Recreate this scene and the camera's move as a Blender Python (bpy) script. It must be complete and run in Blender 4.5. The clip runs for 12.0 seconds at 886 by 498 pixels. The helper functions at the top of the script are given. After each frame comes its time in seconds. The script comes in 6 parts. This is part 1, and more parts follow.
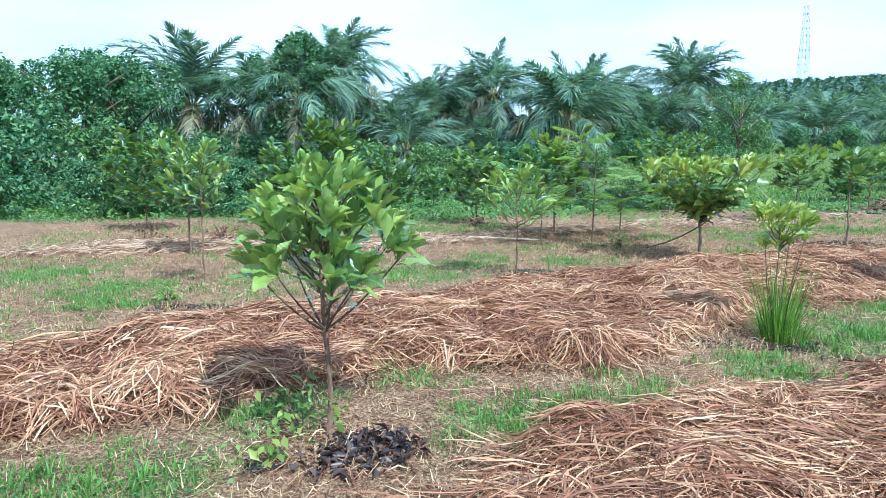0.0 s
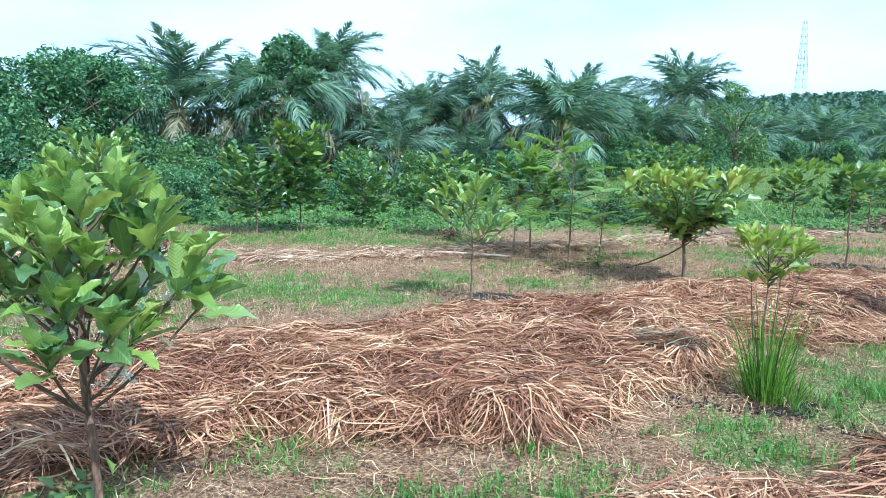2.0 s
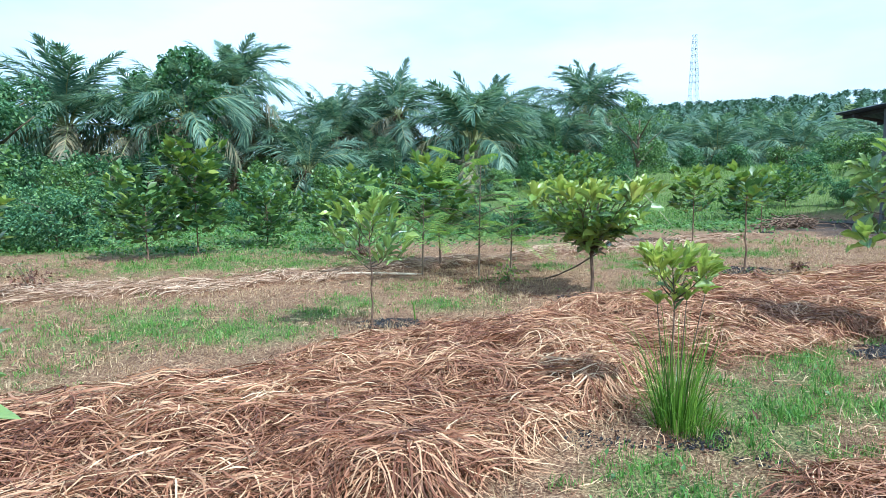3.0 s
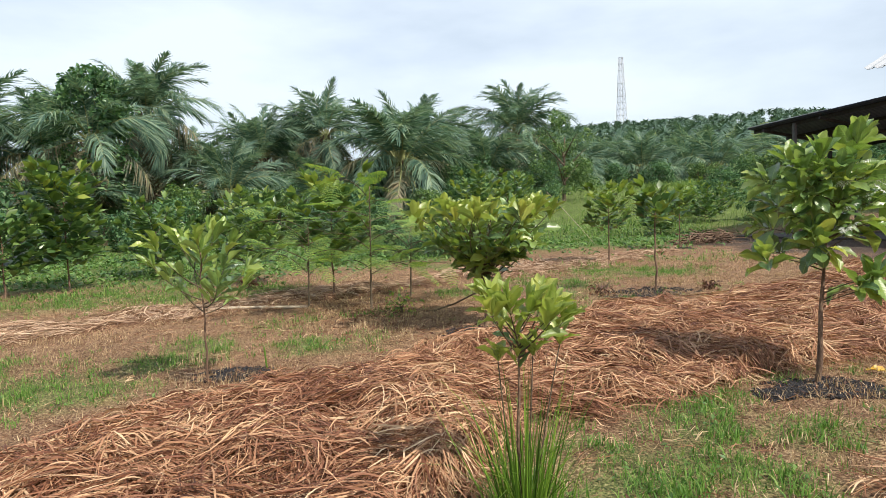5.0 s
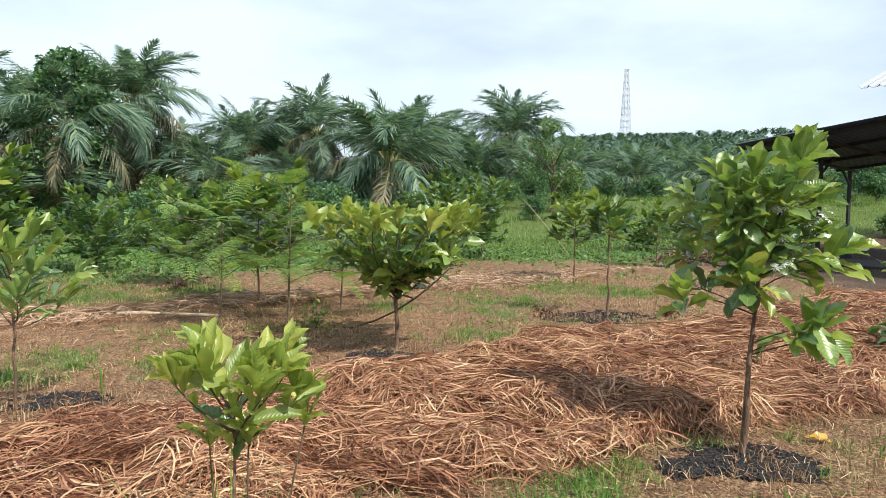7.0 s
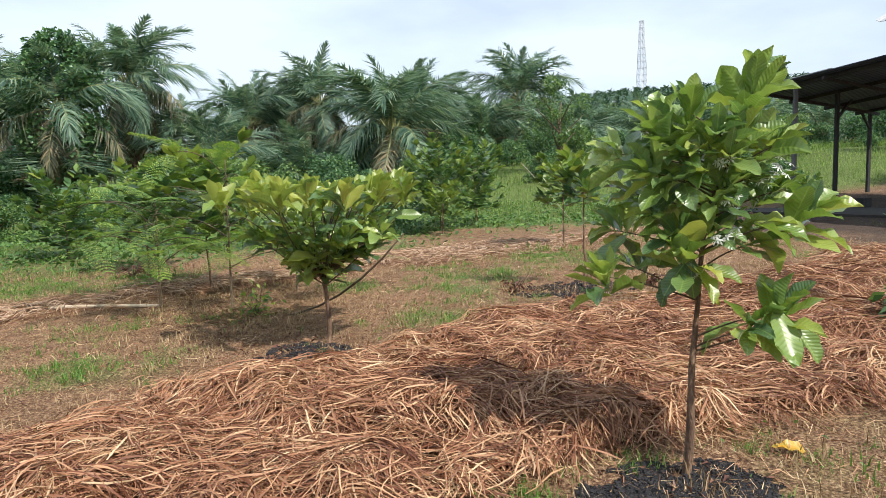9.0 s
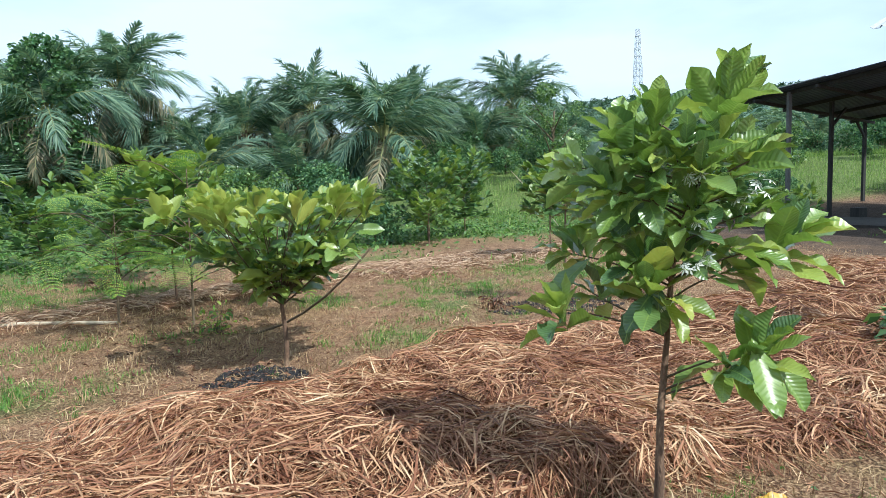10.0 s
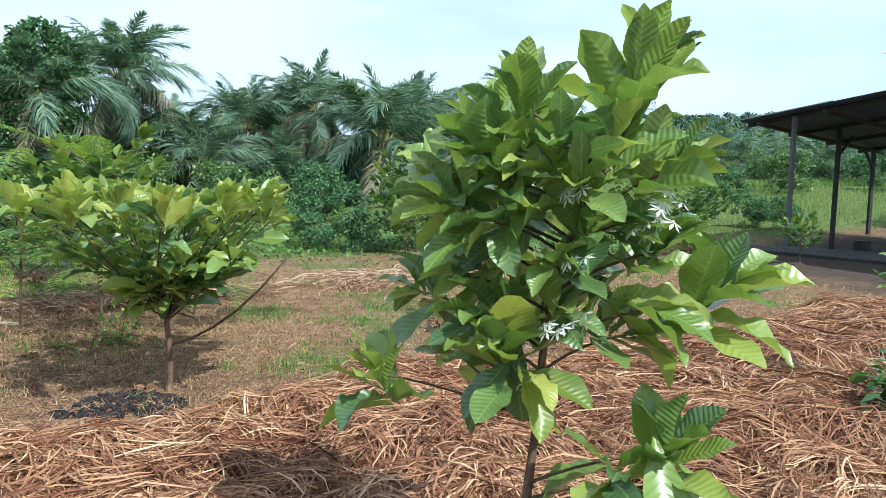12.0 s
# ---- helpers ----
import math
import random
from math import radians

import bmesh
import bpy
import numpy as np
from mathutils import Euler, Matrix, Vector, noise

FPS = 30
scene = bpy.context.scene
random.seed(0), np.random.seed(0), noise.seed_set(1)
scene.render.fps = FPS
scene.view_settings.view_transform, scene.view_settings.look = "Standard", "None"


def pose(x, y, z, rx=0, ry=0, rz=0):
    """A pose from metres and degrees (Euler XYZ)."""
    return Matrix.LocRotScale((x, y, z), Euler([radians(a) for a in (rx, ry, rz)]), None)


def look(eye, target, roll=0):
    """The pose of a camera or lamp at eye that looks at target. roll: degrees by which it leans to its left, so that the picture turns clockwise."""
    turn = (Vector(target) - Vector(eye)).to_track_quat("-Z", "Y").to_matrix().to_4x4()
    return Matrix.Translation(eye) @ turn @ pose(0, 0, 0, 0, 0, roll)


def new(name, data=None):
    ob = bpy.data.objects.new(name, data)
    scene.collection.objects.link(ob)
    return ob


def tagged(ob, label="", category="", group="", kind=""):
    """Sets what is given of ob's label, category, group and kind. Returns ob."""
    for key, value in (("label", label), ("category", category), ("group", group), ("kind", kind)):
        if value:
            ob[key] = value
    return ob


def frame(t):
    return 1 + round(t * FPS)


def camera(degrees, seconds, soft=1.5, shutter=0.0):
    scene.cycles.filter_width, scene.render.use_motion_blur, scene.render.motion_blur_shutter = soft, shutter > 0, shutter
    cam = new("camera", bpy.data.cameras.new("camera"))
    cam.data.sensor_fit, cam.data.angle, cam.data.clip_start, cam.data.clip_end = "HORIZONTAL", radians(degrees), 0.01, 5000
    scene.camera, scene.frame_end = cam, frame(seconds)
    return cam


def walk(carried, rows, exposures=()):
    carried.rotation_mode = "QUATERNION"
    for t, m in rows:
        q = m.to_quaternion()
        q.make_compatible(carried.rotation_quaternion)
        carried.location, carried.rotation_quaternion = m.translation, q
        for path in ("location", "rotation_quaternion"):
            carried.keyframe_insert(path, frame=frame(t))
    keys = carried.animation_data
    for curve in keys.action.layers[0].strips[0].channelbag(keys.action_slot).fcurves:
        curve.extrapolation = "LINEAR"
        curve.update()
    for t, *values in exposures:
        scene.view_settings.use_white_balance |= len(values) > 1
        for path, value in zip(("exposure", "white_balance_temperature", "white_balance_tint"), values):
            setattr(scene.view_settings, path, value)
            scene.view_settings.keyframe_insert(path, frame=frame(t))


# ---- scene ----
cam = camera(70.0, 12.0, soft=0.3)
PATH = [
    (0, (-0.056, -0.279, 1.408), (-0.074, 1.705, 1.158), -0.3),
    (0.5, (-0.019, -0.064, 1.461), (-0.153, 1.923, 1.271), 0.5),
    (1, (0.145, 0.28, 1.454), (-0.134, 2.253, 1.289), -1.4),
    (1.5, (0.397, 0.529, 1.406), (0.211, 2.512, 1.225), 0.8),
    (2, (0.539, 0.785, 1.413), (0.53, 2.772, 1.189), 0.7),
    (2.5, (0.655, 1.116, 1.46), (0.888, 3.094, 1.277), -0.1),
    (2.7, (0.683, 1.195, 1.488), (0.936, 3.17, 1.295), -0.8),
    (4.3, (1.432, 1.721, 1.452), (1.638, 3.708, 1.35), -1.6),
    (4.5, (1.482, 1.921, 1.454), (1.698, 3.908, 1.364), -1.4),
    (5, (1.708, 2.14, 1.474), (2.139, 4.089, 1.344), -2.1),
    (5.5, (1.905, 2.225, 1.487), (2.228, 4.195, 1.375), -2.6),
    (6, (2.303, 2.349, 1.494), (2.454, 4.336, 1.323), -0.7),
    (6.5, (2.589, 2.542, 1.48), (2.863, 4.512, 1.269), -0.2),
    (7, (2.874, 2.854, 1.508), (3.308, 4.803, 1.389), 0.6),
    (7.2, (2.937, 2.912, 1.538), (3.433, 4.846, 1.428), -0.1),
    (8.8, (3.744, 3.342, 1.534), (4.126, 5.296, 1.336), -2.3),
    (9, (3.863, 3.515, 1.525), (4.232, 5.468, 1.3), -2.2),
    (9.5, (4.048, 3.75, 1.57), (4.542, 5.679, 1.382), -2.5),
    (10, (4.217, 3.863, 1.557), (4.596, 5.816, 1.354), -2.1),
    (10.5, (4.523, 4.005, 1.544), (4.841, 5.967, 1.327), -0.5),
    (11, (4.711, 4.096, 1.543), (5.081, 6.053, 1.355), -0.1),
    (11.5, (4.886, 4.335, 1.517), (5.253, 6.291, 1.325), 0.7),
    (12, (5.033, 4.552, 1.542), (5.398, 6.511, 1.366), 1.1),
]
EXPOSURES = [(0, 1.12, 4900, -2), (2.7, 1.08, 4940, -1), (4.3, 0.48, 6520, 10), (5.5, 0.63, 6740, 10), (7.2, 0.65, 6520, 8), (9.0, 0.60, 6500, 10), (9.4, 0.67, 5830, 3), (12, 0.75, 5780, 2)]
walk(cam, [(t, look(eye, target, roll)) for t, eye, target, roll in PATH], EXPOSURES)

# ---- world and sun ----
SUN_AZ, SUN_EL = 146.0, 47.0          # compass bearing from +y towards +x, elevation
world = bpy.data.worlds.new("sky")
scene.world = world
world.use_nodes = True
wn, wl = world.node_tree.nodes, world.node_tree.links
wn.clear()
w_out = wn.new("ShaderNodeOutputWorld")
w_bg = wn.new("ShaderNodeBackground")
w_sky = wn.new("ShaderNodeTexSky")
w_sky.sky_type = "NISHITA"
w_sky.sun_disc = False
w_sky.sun_elevation = radians(SUN_EL)
w_sky.sun_rotation = radians(SUN_AZ)
w_sky.air_density, w_sky.dust_density, w_sky.ozone_density = 1.0, 2.0, 1.5
w_tc = wn.new("ShaderNodeTexCoord")
w_map = wn.new("ShaderNodeMapping")
w_map.inputs["Scale"].default_value = (1.0, 1.0, 3.2)
w_noise = wn.new("ShaderNodeTexNoise")
w_noise.inputs["Scale"].default_value = 1.7
w_noise.inputs["Detail"].default_value = 7
w_noise.inputs["Roughness"].default_value = 0.5
w_ramp = wn.new("ShaderNodeValToRGB")
w_ramp.color_ramp.elements[0].position, w_ramp.color_ramp.elements[1].position = 0.34, 0.66
w_ramp.color_ramp.elements[0].color = (0.35, 0.35, 0.35, 1)
w_ramp.color_ramp.elements[1].color = (1, 1, 1, 1)
w_mix = wn.new("ShaderNodeMixRGB")
w_mix.inputs["Color2"].default_value = (6.5, 7.5, 8.7, 1)     # thin bright cloud
w_bg.inputs["Strength"].default_value = 0.093
wl.new(w_tc.outputs["Generated"], w_map.inputs["Vector"])
wl.new(w_map.outputs["Vector"], w_noise.inputs["Vector"])
wl.new(w_noise.outputs["Fac"], w_ramp.inputs["Fac"])
wl.new(w_ramp.outputs["Color"], w_mix.inputs["Fac"])
wl.new(w_sky.outputs["Color"], w_mix.inputs["Color1"])
wl.new(w_mix.outputs["Color"], w_bg.inputs["Color"])
wl.new(w_bg.outputs["Background"], w_out.inputs["Surface"])

sun = new("sun", bpy.data.lights.new("sun", "SUN"))
sun.data.energy, sun.data.angle, sun.data.color = 3.8, radians(0.6), (1.0, 0.955, 0.89)
az, el = radians(SUN_AZ), radians(SUN_EL)
sun.matrix_world = look((math.sin(az) * math.cos(el) * 50, math.cos(az) * math.cos(el) * 50, math.sin(el) * 50), (0, 0, 0))


# ---- materials ----
def node_material(name):
    m = bpy.data.materials.new(name)
    m.use_nodes = True
    n, l = m.node_tree.nodes, m.node_tree.links
    n.clear()
    return m, n, l, n.new("ShaderNodeOutputMaterial")


def ramp_node(n, stops):
    r = n.new("ShaderNodeValToRGB")
    e = r.color_ramp.elements
    while len(e) < len(stops):
        e.new(0.5)
    for k, (p, c) in enumerate(stops):
        e[k].position, e[k].color = p, (*c, 1)
    return r


def plant_material(name, stops, source="island", rough=0.5, thin=0.35, veins=False, patch=0.0, spec=0.5, bright=1.25):
    """Leaf or blade stuff: tone from a random value per leaf, some light shining through, veins as relief."""
    m, n, l, out = node_material(name)
    r = ramp_node(n, stops)
    if source == "island":
        g = n.new("ShaderNodeNewGeometry")
        rnd = g.outputs["Random Per Island"]
    elif source == "tone":
        at = n.new("ShaderNodeAttribute")
        at.attribute_name = "tone"
        rnd = at.outputs["Fac"]
    else:
        rnd = n.new("ShaderNodeObjectInfo").outputs["Random"]
    tc = n.new("ShaderNodeTexCoord")
    nz = n.new("ShaderNodeTexNoise")
    nz.inputs["Scale"].default_value = 6 if veins else 0.9
    nz.inputs["Detail"].default_value = 4
    l.new(tc.outputs["Object"], nz.inputs["Vector"])
    ad = n.new("ShaderNodeMath")
    ad.operation = "MULTIPLY_ADD"
    ad.inputs[1].default_value = 0.30 + patch
    l.new(nz.outputs["Fac"], ad.inputs[0])
    sc = n.new("ShaderNodeMath")
    sc.operation = "MULTIPLY_ADD"
    sc.inputs[1].default_value = 0.9
    sc.inputs[2].default_value = -0.12 - patch / 2
    l.new(rnd, sc.inputs[0])
    l.new(sc.outputs[0], ad.inputs[2])
    l.new(ad.outputs[0], r.inputs["Fac"])
    col = r.outputs["Color"]
    p = n.new("ShaderNodeBsdfPrincipled")
    p.inputs["Roughness"].default_value = rough
    p.inputs["Specular IOR Level"].default_value = spec
    if veins:
        p.inputs["Coat Weight"].default_value = 0.5
        p.inputs["Coat Roughness"].default_value = 0.3
        sep = n.new("ShaderNodeSeparateXYZ")
        l.new(tc.outputs["Object"], sep.inputs[0])
        ab = n.new("ShaderNodeMath")
        ab.operation = "ABSOLUTE"
        l.new(sep.outputs["Y"], ab.inputs[0])
        sh = n.new("ShaderNodeMath")
        sh.operation = "MULTIPLY_ADD"
        sh.inputs[1].default_value = -0.75
        l.new(ab.outputs[0], sh.inputs[0])
        l.new(sep.outputs["X"], sh.inputs[2])
        fr = n.new("ShaderNodeMath")
        fr.operation = "PINGPONG"
        fr.inputs[1].default_value = 0.038
        l.new(sh.outputs[0], fr.inputs[0])
        v1 = n.new("ShaderNodeMapRange")
        v1.interpolation_type = "SMOOTHSTEP"
        v1.inputs[1].default_value, v1.inputs[2].default_value = 0.0, 0.010
        v1.inputs[3].default_value, v1.inputs[4].default_value = 1.0, 0.0
        l.new(fr.outputs[0], v1.inputs[0])
        rib = n.new("ShaderNodeMapRange")
        rib.interpolation_type = "SMOOTHSTEP"
        rib.inputs[1].default_value, rib.inputs[2].default_value = 0.0, 0.038
        l.new(fr.outputs[0], rib.inputs[0])
        v2 = n.new("ShaderNodeMapRange")
        v2.inputs[1].default_value, v2.inputs[2].default_value = 0.006, 0.014
        v2.inputs[3].default_value, v2.inputs[4].default_value = 1.0, 0.0
        l.new(ab.outputs[0], v2.inputs[0])
        faint = n.new("ShaderNodeMath")
        faint.operation = "MULTIPLY"
        faint.inputs[1].default_value = 0.35
        l.new(v1.outputs[0], faint.inputs[0])
        mx = n.new("ShaderNodeMath")
        mx.operation = "MAXIMUM"
        l.new(faint.outputs[0], mx.inputs[0])
        l.new(v2.outputs[0], mx.inputs[1])
        pale = n.new("ShaderNodeMixRGB")
        pale.inputs["Color2"].default_value = (0.30, 0.42, 0.10, 1)
        k = n.new("ShaderNodeMath")
        k.operation = "MULTIPLY"
        k.inputs[1].default_value = 0.45
        l.new(mx.outputs[0], k.inputs[0])
        l.new(k.outputs[0], pale.inputs["Fac"])
        l.new(col, pale.inputs["Color1"])
        col = pale.outputs["Color"]
        bump = n.new("ShaderNodeBump")
        bump.inputs["Strength"].default_value = 0.22
        bump.inputs["Distance"].default_value = 0.004
        l.new(rib.outputs[0], bump.inputs["Height"])
        bump.inputs["Distance"].default_value = 0.010
        l.new(bump.outputs["Normal"], p.inputs["Normal"])
    l.new(col, p.inputs["Base Color"])
    tr = n.new("ShaderNodeBsdfTranslucent")
    br = n.new("ShaderNodeMixRGB")
    br.blend_type = "MULTIPLY"
    br.inputs["Fac"].default_value = 1.0
    br.inputs["Color2"].default_value = (bright * 1.12, bright * 1.15, bright * 0.78, 1)
    l.new(col, br.inputs["Color1"])
    l.new(br.outputs["Color"], tr.inputs["Color"])
    mix = n.new("ShaderNodeMixShader")
    mix.inputs["Fac"].default_value = thin
    l.new(p.outputs[0], mix.inputs[1])
    l.new(tr.outputs[0], mix.inputs[2])
    l.new(mix.outputs[0], out.inputs["Surface"])
    return m


def solid_material(name, stops, scale=8.0, rough=0.85, bump=0.3, stretch=(1, 1, 1), metal=0.0, detail=6):
    """A rough solid with grain at two scales."""
    m, n, l, out = node_material(name)
    tc = n.new("ShaderNodeTexCoord")
    mp = n.new("ShaderNodeMapping")
    mp.inputs["Scale"].default_value = stretch
    l.new(tc.outputs["Object"], mp.inputs["Vector"])
    a, b = n.new("ShaderNodeTexNoise"), n.new("ShaderNodeTexNoise")
    a.inputs["Scale"].default_value, b.inputs["Scale"].default_value = scale, scale * 7
    a.inputs["Detail"].default_value = b.inputs["Detail"].default_value = detail
    for q in (a, b):
        l.new(mp.outputs["Vector"], q.inputs["Vector"])
    mx = n.new("ShaderNodeMixRGB")
    mx.inputs["Fac"].default_value = 0.45
    l.new(a.outputs["Fac"], mx.inputs["Color1"])
    l.new(b.outputs["Fac"], mx.inputs["Color2"])
    r = ramp_node(n, stops)
    l.new(mx.outputs["Color"], r.inputs["Fac"])
    p = n.new("ShaderNodeBsdfPrincipled")
    p.inputs["Roughness"].default_value, p.inputs["Metallic"].default_value = rough, metal
    bm = n.new("ShaderNodeBump")
    bm.inputs["Strength"].default_value, bm.inputs["Distance"].default_value = bump, 0.02
    l.new(b.outputs["Fac"], bm.inputs["Height"])
    l.new(bm.outputs["Normal"], p.inputs["Normal"])
    l.new(r.outputs["Color"], p.inputs["Base Color"])
    l.new(p.outputs[0], out.inputs["Surface"])
    return m


def ground_material():
    """Soil with dead grass, green turf and straw litter mixed by the sheet's own cover fields and by noise."""
    m, n, l, out = node_material("ground_soil")
    tc = n.new("ShaderNodeTexCoord")

    def noise_at(s, d=8, rough=0.6):
        q = n.new("ShaderNodeTexNoise")
        q.inputs["Scale"].default_value, q.inputs["Detail"].default_value, q.inputs["Roughness"].default_value = s, d, rough
        l.new(tc.outputs["Object"], q.inputs["Vector"])
        return q.outputs["Fac"]

    fine, mid, big = noise_at(52), noise_at(5), noise_at(0.6)
    soil = ramp_node(n, [(0.3, (0.040, 0.021, 0.014)), (0.44, (0.140, 0.080, 0.050)), (0.55, (0.28, 0.178, 0.108)), (0.68, (0.50, 0.37, 0.235))])
    l.new(fine, soil.inputs["Fac"])
    turf = ramp_node(n, [(0.34, (0.030, 0.038, 0.015)), (0.46, (0.092, 0.108, 0.040)), (0.57, (0.20, 0.20, 0.082)), (0.7, (0.40, 0.35, 0.18))])
    l.new(fine, turf.inputs["Fac"])
    litter = ramp_node(n, [(0.3, (0.045, 0.021, 0.013)), (0.5, (0.16, 0.078, 0.044)), (0.7, (0.32, 0.18, 0.10))])
    meadow = ramp_node(n, [(0.3, (0.040, 0.070, 0.020)), (0.5, (0.10, 0.145, 0.042)), (0.7, (0.21, 0.25, 0.085))])
    l.new(fine, meadow.inputs["Fac"])
    l.new(fine, litter.inputs["Fac"])

    def field(name):
        q = n.new("ShaderNodeAttribute")
        q.attribute_name = name
        return q.outputs["Fac"]

    def mix(fac, c1, c2):
        q = n.new("ShaderNodeMixRGB")
        l.new(fac, q.inputs["Fac"])
        l.new(c1, q.inputs["Color1"])
        l.new(c2, q.inputs["Color2"])
        return q.outputs["Color"]

    g = n.new("ShaderNodeMath")
    g.operation = "MULTIPLY_ADD"
    g.inputs[1].default_value = 1.3
    l.new(mid, g.inputs[0])
    sub = n.new("ShaderNodeMath")
    sub.operation = "MULTIPLY_ADD"
    sub.inputs[1].default_value, sub.inputs[2].default_value = 1.6, -1.1
    l.new(field("turf"), sub.inputs[0])
    l.new(sub.outputs[0], g.inputs[2])
    g.use_clamp = True
    c = mix(g.outputs[0], soil.outputs["Color"], turf.outputs["Color"])
    c = mix(field("litter"), c, litter.outputs["Color"])
    c = mix(field("meadow"), c, meadow.outputs["Color"])
    # grey-brown yard earth, darkened in colour for the shade about the sheds
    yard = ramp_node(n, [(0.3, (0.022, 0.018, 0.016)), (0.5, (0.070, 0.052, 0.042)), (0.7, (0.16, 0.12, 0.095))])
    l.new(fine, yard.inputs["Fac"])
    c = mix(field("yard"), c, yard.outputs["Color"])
    tone = n.new("ShaderNodeMixRGB")
    tone.blend_type = "MULTIPLY"
    tone.inputs["Fac"].default_value = 0.5
    tr = ramp_node(n, [(0.3, (0.62, 0.58, 0.54)), (0.7, (1.2, 1.15, 1.1))])
    l.new(big, tr.inputs["Fac"])
    l.new(c, tone.inputs["Color1"])
    l.new(tr.outputs["Color"], tone.inputs["Color2"])
    patchy = n.new("ShaderNodeMixRGB")
    patchy.blend_type = "MULTIPLY"
    patchy.inputs["Fac"].default_value = 0.6
    pr = ramp_node(n, [(0.36, (0.52, 0.44, 0.40)), (0.5, (0.98, 0.95, 0.92)), (0.64, (1.25, 1.2, 1.15))])
    l.new(mid, pr.inputs["Fac"])
    l.new(tone.outputs["Color"], patchy.inputs["Color1"])
    l.new(pr.outputs["Color"], patchy.inputs["Color2"])
    tone = patchy
    p = n.new("ShaderNodeBsdfPrincipled")
    p.inputs["Roughness"].default_value = 0.95
    p.inputs["Specular IOR Level"].default_value = 0.15
    bm = n.new("ShaderNodeBump")
    bm.inputs["Strength"].default_value, bm.inputs["Distance"].default_value = 0.7, 0.03
    l.new(fine, bm.inputs["Height"])
    l.new(bm.outputs["Normal"], p.inputs["Normal"])
    l.new(tone.outputs["Color"], p.inputs["Base Color"])
    l.new(p.outputs[0], out.inputs["Surface"])
    return m


M_GROUND = ground_material()
M_STRAW = plant_material("dry_straw", [(0.0, (0.060, 0.021, 0.012)), (0.26, (0.180, 0.070, 0.038)), (0.5, (0.350, 0.168, 0.092)),
                                       (0.76, (0.58, 0.360, 0.205)), (1.0, (0.76, 0.58, 0.37))], "tone", rough=0.55, thin=0.14, patch=0.3, spec=0.28, bright=0.9)
M_STRAW_PALE = plant_material("bleached_straw", [(0.0, (0.15, 0.08, 0.05)), (0.4, (0.38, 0.235, 0.145)), (1.0, (0.62, 0.46, 0.32))],
                              "tone", rough=0.6, thin=0.12, patch=0.3, spec=0.3, bright=0.9)
M_THATCH = plant_material("brown_thatch", [(0.0, (0.075, 0.036, 0.022)), (0.5, (0.215, 0.118, 0.064)), (1.0, (0.53, 0.375, 0.22))], "tone", rough=0.7, thin=0.1, patch=0.3, spec=0.2, bright=0.9)
M_DRYGRASS = plant_material("dead_grass", [(0.0, (0.13, 0.075, 0.04)), (0.5, (0.38, 0.255, 0.14)), (1.0, (0.64, 0.50, 0.31))], rough=0.7, thin=0.2, spec=0.2, bright=0.9)
M_GRASS = plant_material("green_grass", [(0.0, (0.048, 0.110, 0.020)), (0.5, (0.108, 0.230, 0.040)), (0.85, (0.19, 0.325, 0.070)), (1.0, (0.38, 0.39, 0.14))], rough=0.5, thin=0.35, spec=0.3)
M_COVER = plant_material("weed_leaf", [(0.0, (0.036, 0.085, 0.022)), (0.5, (0.090, 0.185, 0.044)), (1.0, (0.19, 0.30, 0.075))], rough=0.5, thin=0.3, patch=0.2)
M_TALLGRASS = plant_material("tall_grass", [(0.0, (0.065, 0.125, 0.028)), (0.5, (0.155, 0.25, 0.062)), (1.0, (0.33, 0.41, 0.13))], rough=0.6, thin=0.35, patch=0.3, spec=0.2)
M_LEAF = plant_material("mature_leaf", [(0.0, (0.055, 0.115, 0.046)), (0.5, (0.146, 0.240, 0.068)), (1.0, (0.33, 0.41, 0.105))], "object", rough=0.36, thin=0.28, veins=True, bright=1.5, spec=0.8)
M_YOUNG = plant_material("young_leaf", [(0.0, (0.117, 0.197, 0.042)), (0.5, (0.215, 0.312, 0.062)), (1.0, (0.37, 0.425, 0.10))], "object", rough=0.33, thin=0.30, veins=True, bright=1.3)
M_GOLD = plant_material("yellowing_leaf", [(0.0, (0.155, 0.222, 0.042)), (0.5, (0.28, 0.345, 0.068)), (1.0, (0.47, 0.485, 0.115))], "object", rough=0.4, thin=0.4, veins=True, bright=1.2)
M_FOLIAGE = plant_material("bush_foliage", [(0.0, (0.038, 0.088, 0.036)), (0.5, (0.094, 0.177, 0.056)), (0.9, (0.205, 0.30, 0.082)), (1.0, (0.32, 0.385, 0.115))], rough=0.33, thin=0.3, patch=0.1)
M_FOLIAGE_Y = plant_material("pale_foliage", [(0.0, (0.08, 0.14, 0.028)), (0.5, (0.16, 0.24, 0.045)), (1.0, (0.31, 0.35, 0.07))], rough=0.4, thin=0.35, patch=0.1)
M_JUNGLE = plant_material("shrub_leaf", [(0.0, (0.030, 0.080, 0.043)), (0.5, (0.084, 0.178, 0.082)), (1.0, (0.210, 0.325, 0.135))], rough=0.5, thin=0.3, patch=0.4, spec=0.25)
M_FEATHER = plant_material("feather_leaf", [(0.0, (0.06, 0.15, 0.04)), (0.5, (0.15, 0.27, 0.055)), (1.0, (0.40, 0.44, 0.08))], rough=0.5, thin=0.4, patch=0.3)
# lighter and bluer than the leaf itself: distance haze is put into the colour
M_PALM = plant_material("palm_leaflet", [(0.0, (0.052, 0.112, 0.084)), (0.5, (0.122, 0.206, 0.142)), (1.0, (0.28, 0.365, 0.24))], rough=0.48, thin=0.34, patch=0.15, spec=0.4)
